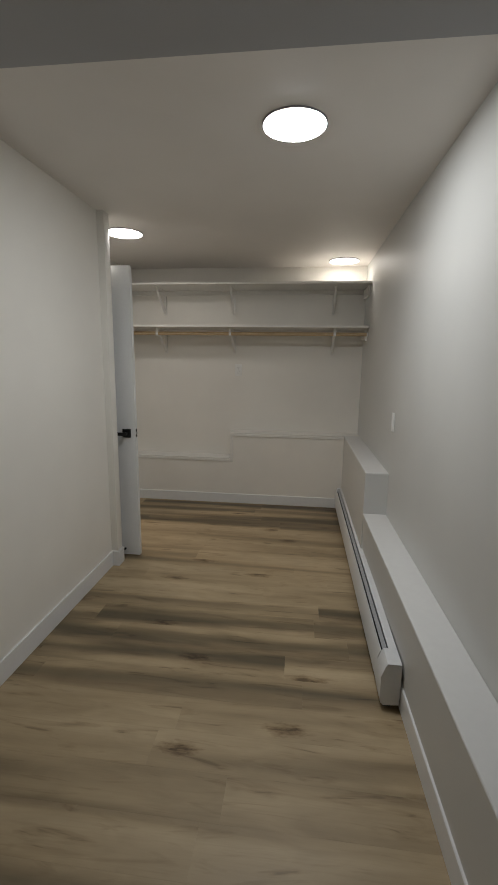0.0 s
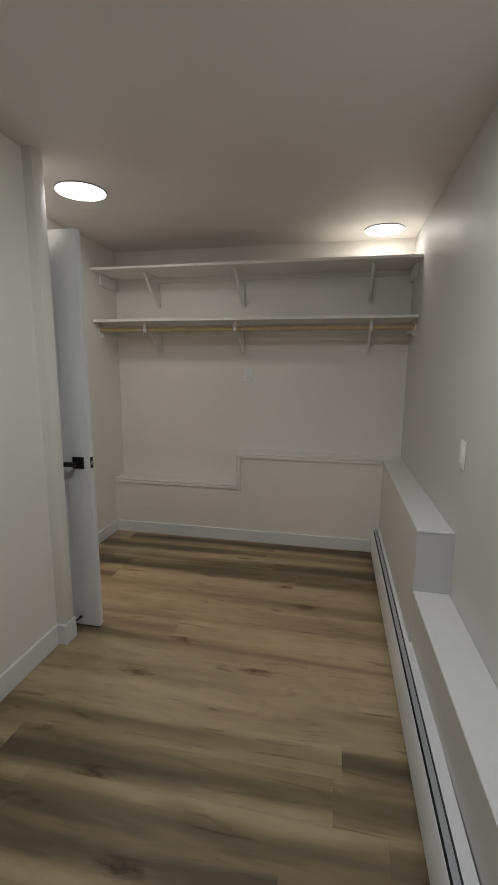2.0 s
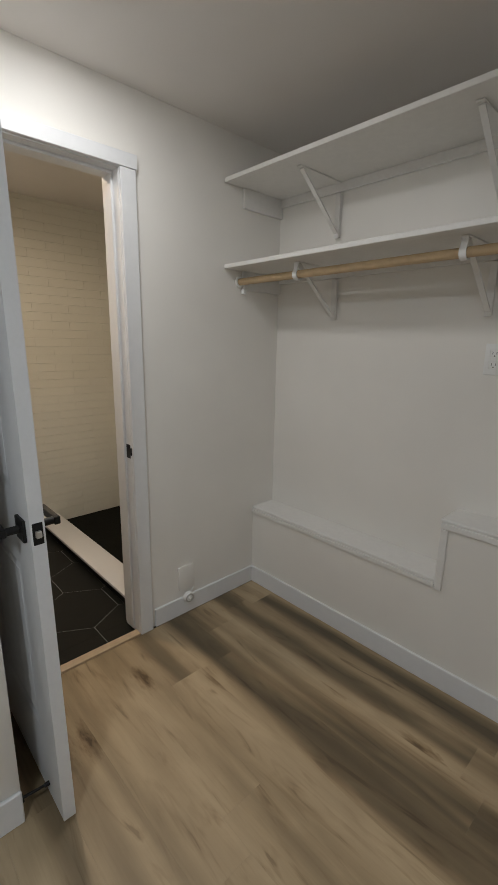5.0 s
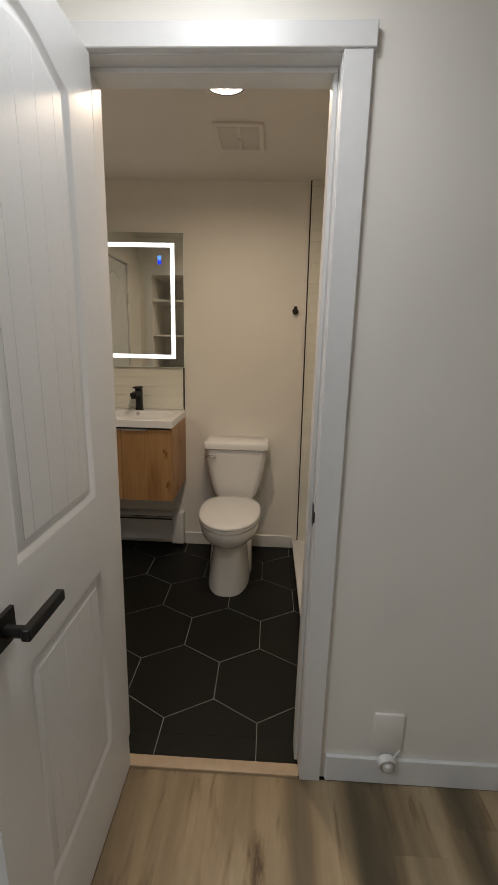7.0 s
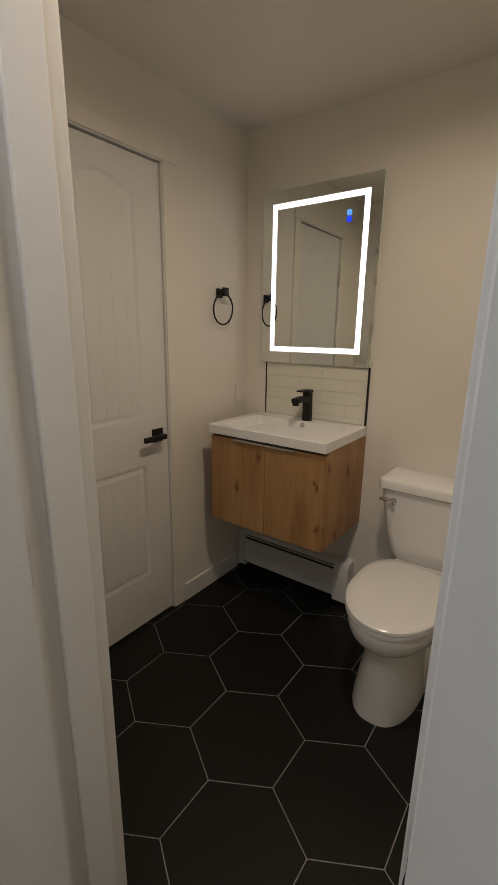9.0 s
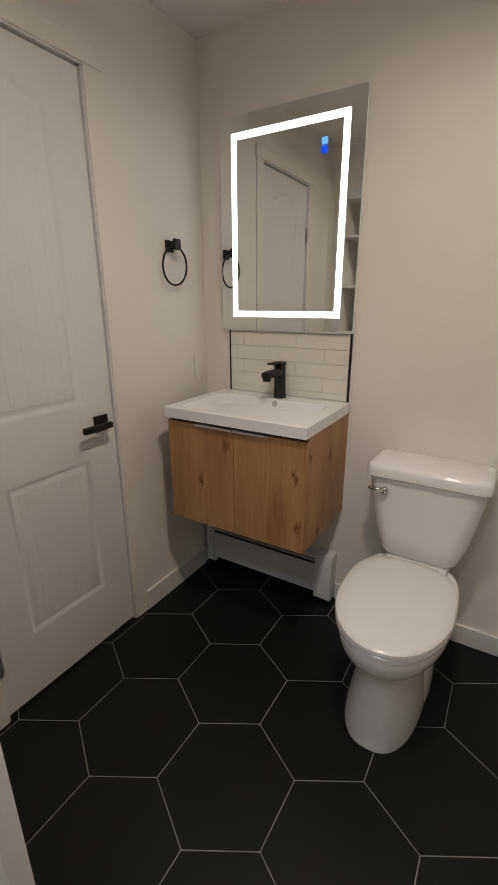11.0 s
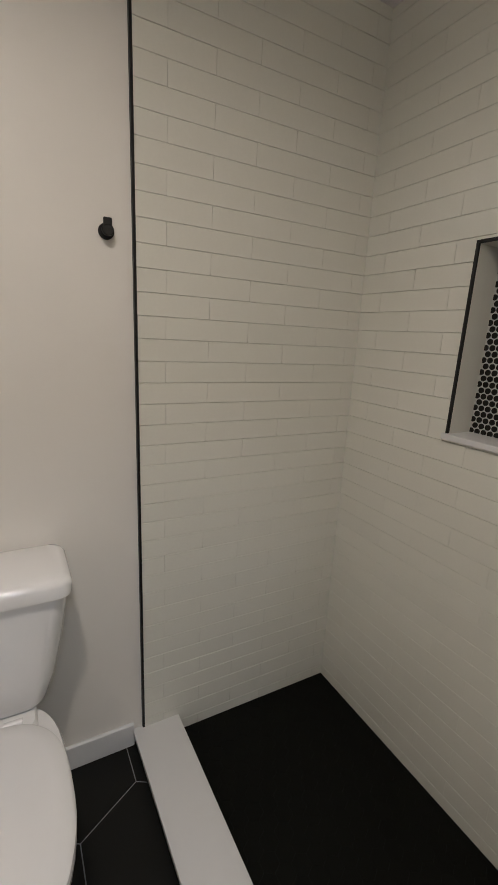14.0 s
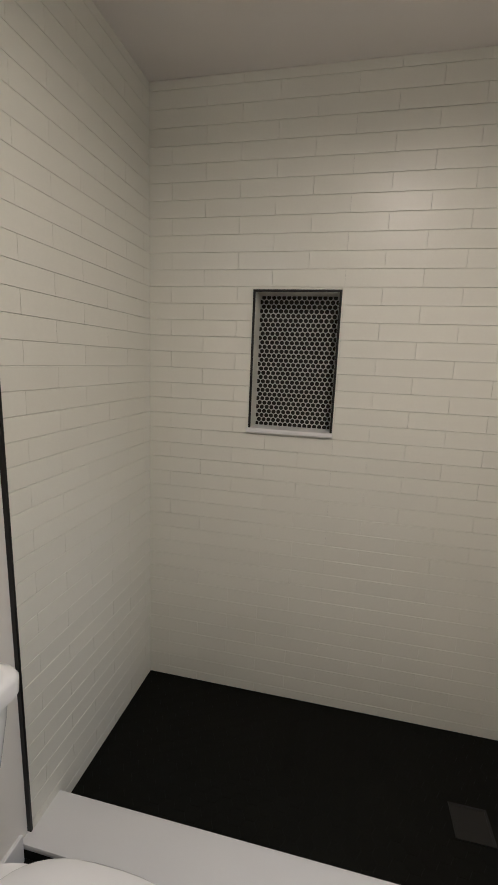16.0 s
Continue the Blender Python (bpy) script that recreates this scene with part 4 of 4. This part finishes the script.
def loft(levels):
    b = bmesh.new()
    rings = [[b.verts.new((x, TC + y, z)) for x, y in pts] for pts, z in levels]
    skin(b, rings)
    return b


bowl = [(oval(-2.930, -2.452, 0.130, 2.5, 4.0), 0.0), (oval(-2.930, -2.452, 0.1298, 2.5, 4.0), 0.012), (oval(-2.930, -2.459, 0.125, 2.5, 4.0), 0.05), (oval(-2.925, -2.470, 0.117, 2.45, 4.0), 0.11),
        (oval(-2.920, -2.480, 0.107, 2.4, 4.0), 0.175), (oval(-2.918, -2.487, 0.1015, 2.35, 3.8), 0.235), (oval(-2.918, -2.487, 0.103, 2.3, 3.6), 0.262), (oval(-2.918, -2.478, 0.113, 2.25, 3.6), 0.278), (oval(-2.918, -2.456, 0.136, 2.2, 3.4), 0.294),
        (oval(-2.920, -2.432, 0.160, 2.15, 3.4), 0.312), (oval(-2.925, -2.416, 0.175, 2.1, 3.4), 0.331), (oval(-2.930, -2.408, 0.182, 2.1, 3.4), 0.352), (oval(-2.930, -2.404, 0.184, 2.1, 3.4), 0.374), (oval(-2.930, -2.404, 0.184, 2.1, 3.4), 0.390), (oval(-2.930, -2.409, 0.179, 2.1, 3.4), 0.397)]
K.add("bowl", loft(bowl), CHINA, smooth=50)
K.add("trapway", loft([(oval(-2.93, -2.60, 0.138, 2.6, 4), 0.0), (oval(-2.93, -2.60, 0.138, 2.6, 4), 0.03), (oval(-2.93, -2.63, 0.134, 2.4, 4), 0.12), (oval(-2.92, -2.68, 0.128, 2.2, 4), 0.19), (oval(-2.91, -2.74, 0.112, 2.2, 4), 0.25), (oval(-2.91, -2.78, 0.08, 2.2, 4), 0.29)]), CHINA, smooth=50)
K.add("deck", loft([(rounded(-3.025, -2.835, -0.105, 0.105, 0.02), 0.352), (rounded(-3.027, -2.826, -0.112, 0.112, 0.022), 0.366), (rounded(-3.027, -2.826, -0.112, 0.112, 0.022), 0.410), (rounded(-3.020, -2.832, -0.106, 0.106, 0.02), 0.418)]), CHINA, smooth=40)
K.add("seat", loft([(oval(-2.842, -2.404, 0.181, 2.08, 2.9), 0.398), (oval(-2.846, -2.400, 0.185, 2.08, 2.9), 0.403), (oval(-2.846, -2.400, 0.185, 2.08, 2.9), 0.414), (oval(-2.842, -2.404, 0.181, 2.08, 2.9), 0.418)]), SEATW, smooth=40)
K.add("lid", loft([(oval(-2.846, -2.402, 0.182, 2.08, 2.9), 0.4195), (oval(-2.848, -2.398, 0.186, 2.08, 2.9), 0.425), (oval(-2.848, -2.399, 0.185, 2.08, 2.9), 0.434), (oval(-2.842, -2.407, 0.178, 2.08, 2.9), 0.4405), (oval(-2.815, -2.44, 0.147, 2.08, 2.9), 0.4435)]), SEATW, smooth=40)
for y in (-0.07, 0.07):
    K.add("seat_hinge", rod(bmesh.new(), (-2.842, TC + y - 0.031, 0.428), (-2.842, TC + y + 0.009, 0.428), 0.009, 14), SEATW)


def tank_ring(w, x0, x1, r):
    return rounded(x0, x1, -w, w, r, 7)


K.add("tank", loft([(tank_ring(0.122, -3.020, -2.880, 0.030), 0.420), (tank_ring(0.138, -3.024, -2.868, 0.040), 0.440), (tank_ring(0.161, -3.030, -2.856, 0.045), 0.514), (tank_ring(0.179, -3.032, -2.846, 0.045), 0.612), (tank_ring(0.192, -3.033, -2.841, 0.042), 0.700), (tank_ring(0.196, -3.034, -2.840, 0.040), 0.740)]), CHINA, smooth=50)
tank_lid = K.add("tank_lid", loft([(tank_ring(0.198, -3.038, -2.835, 0.036), 0.741), (tank_ring(0.206, -3.042, -2.826, 0.036), 0.747), (tank_ring(0.207, -3.042, -2.825, 0.036), 0.776), (tank_ring(0.200, -3.038, -2.830, 0.034), 0.787), (tank_ring(0.186, -3.026, -2.844, 0.03), 0.7915)]), CHINA, smooth=50)
b = rod(bmesh.new(), (-2.8425, TC - 0.132, 0.698), (-2.822, TC - 0.132, 0.698), 0.0125, 18, bevel=0.003)
rod(b, (-2.828, TC - 0.132, 0.698), (-2.822, TC - 0.188, 0.702), 0.0085, 12, 0.0062, 0.002)
K.add("flush_lever", b, CHROME, "chrome flush lever", smooth=50)

# ---- towel ring, robe hook ----
k = thing("towel_ring", (-2.815, YB0, 1.560), "black towel ring on a square post", "towel ring")
K = Kit(k)
b = box(bmesh.new(), (-2.837, YB0 + 0.0005, 1.538), (-2.793, YB0 + 0.010, 1.582), 0.003)
box(b, (-2.829, YB0 + 0.010, 1.548), (-2.801, YB0 + 0.045, 1.576), 0.003)
box(b, (-2.833, YB0 + 0.036, 1.545), (-2.797, YB0 + 0.052, 1.585), 0.003)
K.add("post", b, BLACK)
K.add("ring", ring_tube(bmesh.new(), (-2.815, YB0 + 0.030, 1.485), (1, 0, 0), (0, 0.05, 0.99875), 0.073, 0.0042), BLACK, smooth=80)
k = thing("robe_hook", (XB, 3.644, 1.593), "small round black robe hook on the toilet wall", "hook")
K = Kit(k)
b = rod(bmesh.new(), (XB + 0.0005, 3.644, 1.593), (XB + 0.009, 3.644, 1.593), 0.0190, 26, bevel=0.002)
rod(b, (XB + 0.009, 3.644, 1.593), (XB + 0.024, 3.644, 1.594), 0.0095, 16)
K.add("post", b, BLACK)
b = rod(bmesh.new(), (XB + 0.022, 3.644, 1.593), (XB + 0.030, 3.644, 1.594), 0.0145, 26, bevel=0.002)
box(b, (XB + 0.021, 3.634, 1.602), (XB + 0.030, 3.654, 1.621), 0.002)
K.add("knob", b, BLACK)

# ---- linen shelves in the recess ----
for z in (0.42, 0.78, 1.13, 1.455, 1.780):
    k = thing("linen_shelf", ((XD + XL) / 2, (NY0 + NY1) / 2, z), "white empty shelf board in the linen recess", "shelf", "linen shelves")
    Kit(k).add("board", box(bmesh.new(), (XBD + 0.006, NY0 + 0.001, z - 0.018), (XL - 0.126, NY1 - 0.001, z), 0.002), SHELFW)

# ---- shower niche ----
k = thing("shower_niche", (-2.4845, YS + 0.04, SZ0), "recessed shower niche with black edge strips and penny-round tile", "niche", kind="structure")
K = Kit(k)
F = YS - 0.0135
K.add("lining", boxes(((SX0 - 0.006, F + 0.004, SZ0 - 0.006), (SX0, YS + 0.085, SZ1 + 0.006)), ((SX1, F + 0.004, SZ0 - 0.006), (SX1 + 0.006, YS + 0.085, SZ1 + 0.006)),
                      ((SX0, F + 0.004, SZ1), (SX1, YS + 0.085, SZ1 + 0.006))), TILE)
for lo, hi in (((SX0 - 0.009, SZ0), (SX0 - 0.001, SZ1 + 0.009)), ((SX1 + 0.001, SZ0), (SX1 + 0.009, SZ1 + 0.009)), ((SX0 - 0.001, SZ1 + 0.001), (SX1 + 0.001, SZ1 + 0.009))):
    K.add("edge_strip", box(bmesh.new(), (lo[0], F - 0.003, lo[1]), (hi[0], F + 0.010, hi[1]), 0.0008), BLACK, "black metal edge strip")
K.add("sill", box(bmesh.new(), (SX0 - 0.016, F - 0.012, SZ0 - 0.017), (SX1 + 0.012, YS + 0.085, SZ0), 0.002), SLAB, "white stone sill")
K.add("grout_bed", boxes(((SX0, YS + 0.080, SZ0), (SX1, YS + 0.0855, SZ1))), plain("white_grout", (0.62, 0.61, 0.58), 0.85, wear=0.08, grain=120, bump=0.2))
vs, fs = [], []
pitch, pr = 0.0192, 0.0081
rows_ = int((SZ1 - SZ0) / (pitch * 0.866))
for j in range(rows_ + 1):
    for i in range(17):
        cx = SX0 + 0.004 + pitch * (i + (0.5 if j % 2 else 0))
        cz = SZ0 + 0.006 + j * pitch * 0.866
        ringp = [(cx + pr * math.cos(t), cz + pr * math.sin(t)) for t in np.linspace(0, 2 * math.pi, 12, endpoint=False)]
        ringp = clip_rect(ringp, SX0 + 0.0005, SX1 - 0.0005, SZ0 + 0.0005, SZ1 - 0.0005)
        if not ringp or abs(area(ringp)) < 2e-5:
            continue
        ins = [(cx + (x - cx) * 0.86, cz + (z - cz) * 0.86) for x, z in ringp]
        o, q = len(vs), len(ringp)
        vs += [(x, YS + 0.0805, z) for x, z in ringp] + [(x, YS + 0.0775, z) for x, z in ringp] + [(x, YS + 0.0768, z) for x, z in ins]
        for a in range(2):
            fs += [(o + a * q + s, o + a * q + (s + 1) % q, o + (a + 1) * q + (s + 1) % q, o + (a + 1) * q + s) for s in range(q)]
        fs.append(tuple(range(o + 2 * q, o + 3 * q)))
b = bmesh.new()
me = bpy.data.meshes.new("penny")
me.from_pydata(vs, [], fs)
b.from_mesh(me)
tagged(K.add("penny_tiles", b, HEX, "black penny-round mosaic"), kind="stuff")

# shower drain
QX, QY = -1.792, 4.122
k = thing("shower_drain", (QX, QY, -0.010), "square dark drain cover in the shower floor", "drain")
K = Kit(k)
K.add("frame", boxes(((QX - 0.057, QY - 0.057, -0.011), (QX - 0.049, QY + 0.057, -0.007)), ((QX + 0.049, QY - 0.057, -0.011), (QX + 0.057, QY + 0.057, -0.007)),
                     ((QX - 0.049, QY - 0.057, -0.011), (QX + 0.049, QY - 0.049, -0.007)), ((QX - 0.049, QY + 0.049, -0.011), (QX + 0.049, QY + 0.057, -0.007))), BLACK)
K.add("grate", boxes(((QX - 0.049, QY - 0.049, -0.011), (QX + 0.049, QY + 0.049, -0.008))), BLACK)

# ---- laid pieces: wall tile ----
ROW, LEN, TG, TT = 0.0595, 0.2545, 0.0009, 0.0100
ROW0 = 1.638 - 28 * ROW


def tile_mesh(w, h):
    """A tile lying against a wall: x along it, z up, its face at y = -TT."""
    b = bmesh.new()
    e = min(0.0013, h * 0.2)
    prof = [(0, 0), (-TT + 0.0010, 0), (-TT, e), (-TT, h - e), (-TT + 0.0010, h), (0, h)]
    skin(b, [[b.verts.new((x, y, z)) for y, z in prof] for x in (0, w)])
    return mesh_of("tile", b, TILE, 0)


TV = 0.0007
FULL = tile_mesh(LEN - TV, ROW - TG)


def lay(parent, span, zspan, first, place, turn, hole=None, edge=None):
    """Courses in half bond over a wall: span along the wall, first the joint of the even courses."""
    rng = random.Random(int(first * 1000))
    for r in range(-2, 44):
        z0 = ROW0 + r * ROW
        lo, hi = max(z0, zspan[0]), min(z0 + ROW, zspan[1])
        if hi - lo < 0.012:
            continue
        off = first + (LEN / 2 if r % 2 else 0)
        start = edge((lo + hi) / 2) if edge else span[0]
        i0 = math.floor((start - off) / LEN)
        for i in range(i0, i0 + 12):
            a, c = max(off + i * LEN, start), min(off + (i + 1) * LEN, span[1])
            if c - a < 0.012:
                continue
            bits = [(a, c, lo, hi)]
            if hole and a < hole[1] and c > hole[0] and lo < hole[3] and hi > hole[2]:
                bits = [(a, min(c, hole[0]), lo, hi), (max(a, hole[1]), c, lo, hi), (max(a, hole[0]), min(c, hole[1]), lo, min(hi, hole[2])), (max(a, hole[0]), min(c, hole[1]), max(lo, hole[3]), hi)]
            for p, q, u, v in bits:
                if q - p < 0.006 or v - u < 0.006:
                    continue
                w, h = q - p - TV, v - u - TG
                me = FULL if abs(w - LEN + TV) < 1e-5 and abs(h - ROW + TG) < 1e-5 else tile_mesh(w, h)
                ob = piece("tile", me, parent)
                tilt = rng.uniform(-0.16, 0.10)
                x, y, z = place(p + TV / 2, u + TG / 2)
                ob.matrix_basis = pose(x, y, z, tilt, 0, turn)


# back wall of the shower: runs along x, faces -y
lay(wall_shower, (XB + 0.011, XW), (-0.010, H), -2.945 + LEN / 2, lambda p, z: (p, YS - 0.0025, z), 0, (SX0 - 0.009, SX1 + 0.009, SZ0 - 0.017, SZ1 + 0.009))
solid("shower_wall_bed", boxes(((XB, 3.732, -0.0105), (XB + 0.0015, YS, H))), GROUT)
# toilet-side wall of the shower: faces +x, runs along +y
lay(wall_toilet, (3.724, YS - 0.0110), (-0.010, H), 3.795 - LEN / 2, lambda p, z: (XB + 0.002, p, z), 90, edge=lambda z: edge_y(z) + 0.0036)
# splashback between sink top and mirror
solid("splashback_bed", boxes(((XB, 2.378, TZ), (XB + 0.0015, 2.940, MZ0))), GROUT)
lay(wall_toilet, (2.380, 2.938), (TZ + 0.001, MZ0 + 0.02), 2.452, lambda p, z: (XB + 0.002, p, z), 90)
for y in (2.372, 2.9385):
    solid("trim_splashback_edge", box(bmesh.new(), (XB, y, TZ), (XB + 0.0125, y + 0.007, MZ0 + 0.02), 0.001), BLACK)

# ---- laid pieces: hexagon floor ----
HS, HCX, HCY, HG = 0.2045, -2.0945, 3.3145, 0.0018
floor_bath = solid("floor_bathroom", boxes(((XB, YB0 - 0.03, -0.006), (XW, 3.702, -0.0011)), ((XW, DB0, -0.006), (-1.490 - BATH.x, DB1, -0.0011))), HEXGROUT)
flat = HS * math.sqrt(3)
for i in range(-5, 5):
    for j in range(-6, 6):
        cx, cy = HCX + 1.5 * HS * i, HCY + flat * (j + i / 2)
        pts = [(cx + (HS - HG) * math.cos(t), cy + (HS - HG) * math.sin(t)) for t in np.linspace(0, 2 * math.pi, 6, endpoint=False)]
        for k_, pts in enumerate((clip_rect(pts, XB + 0.002, XW - 0.0005, YB0 - 0.03, 3.7005), clip_rect(pts, XW - 0.0005, -1.4945 - BATH.x, DB0, DB1))):
            if not pts or abs(area(pts)) < 0.0004:
                continue
            b = prism(bmesh.new(), pts, lambda u, v, d: Vector((u, v, d)), -0.0044, 0.0, 0.0006)
            piece("hexagon_tile", mesh_of("hexagon_tile", b, HEX, 0), floor_bath)
# curb front: cut tiles
for x in np.arange(XB + 0.002, XW - 0.02, 0.3067):
    b = box(bmesh.new(), (x, 3.6985, 0.002), (min(x + 0.3049, XW - 0.002), 3.7018, 0.0410), 0.001)
    piece("curb_tile", mesh_of("curb_tile", b, HEX, 0), curb)
# small hexagons of the shower floor
vs, fs = [], []
s2 = 0.0290
for i in range(0, 37):
    for j in range(0, 16):
        cx, cy = XB + 0.02 + 1.5 * s2 * i, 3.86 + s2 * math.sqrt(3) * (j + (0.5 if i % 2 else 0))
        pts = [(cx + (s2 - 0.0004) * math.cos(t), cy + (s2 - 0.0004) * math.sin(t)) for t in np.linspace(0, 2 * math.pi, 6, endpoint=False)]
        pts = clip_rect(pts, XB + 0.012, XW - 0.002, 3.842, YS - 0.0115)
        if not pts or abs(area(pts)) < 1e-4:
            continue
        o, q = len(vs), len(pts)
        vs += [(x, y, -0.0114) for x, y in pts] + [(x, y, -0.0104) for x, y in pts]
        fs += [(o + s, o + (s + 1) % q, o + q + (s + 1) % q, o + q + s) for s in range(q)] + [tuple(range(o + q, o + 2 * q))]
me = bpy.data.meshes.new("mosaic_tiles")
me.from_pydata(vs, [], fs)
me.materials.append(MOSAIC)
mosaic = tagged(new("mosaic_tiles", me), "small black hexagon mosaic", kind="stuff")
mosaic.parent = tray

# ---- laid pieces: plank floor ----
floor = solid("floor", boxes(((XL - 0.1, YBACK, -0.1), (XR, YJ0, -0.009)), ((XD, YJ0, -0.1), (XR, YF, -0.009))), SUB)
PW, PL, PG = 0.1645, 1.22, 0.00006
KNOWN = {0: -1.276, 1: -0.108, 4: -1.080, 11: 0.440, 12: -0.810, 14: 0.262, 18: 0.086}
# smoky boards: print tone before and after the known joint of a row
SMOKED = {0: (0.64, 0.10), 1: (0.06, 0.42), 2: (0.10, 0.10), 3: (0.16, 0.16), 4: (0.04, 0.66), 7: (0.34, 0.60), 11: (0.62, 0.10), 12: (0.60, 0.08), 13: (0.06, 0.06), 14: (0.06, 0.60), 15: (0.40, 0.44), 18: (0.44, 0.68)}
rng = random.Random(7)
for r in range(0, 34):
    y1 = 4.406 - PW * r
    y0 = y1 - PW
    if y1 < YBACK:
        break
    left = XD + 0.012 if y1 > YJ1 else XL
    joint = KNOWN.get(r, rng.uniform(-1.2, 0.6))
    x = joint - PL * 3
    while x < XK + 0.07:
        a, c = max(x, left), min(x + PL, XK + 0.07)
        if c - a > 0.02:
            b = box(bmesh.new(), (a + PG, max(y0, YBACK) + PG, -0.0085), (c - PG, min(y1, YK) - PG, 0.0), 0.0002)
            board = piece("plank", mesh_of("plank", b, PLANK, 0), floor)
            side = 0 if (a + c) / 2 < joint else 1
            tone = SMOKED[r][side] if r in SMOKED else rng.uniform(0.61, 0.70)
            board.color = (tone, tone, tone, 1)
        x += PL
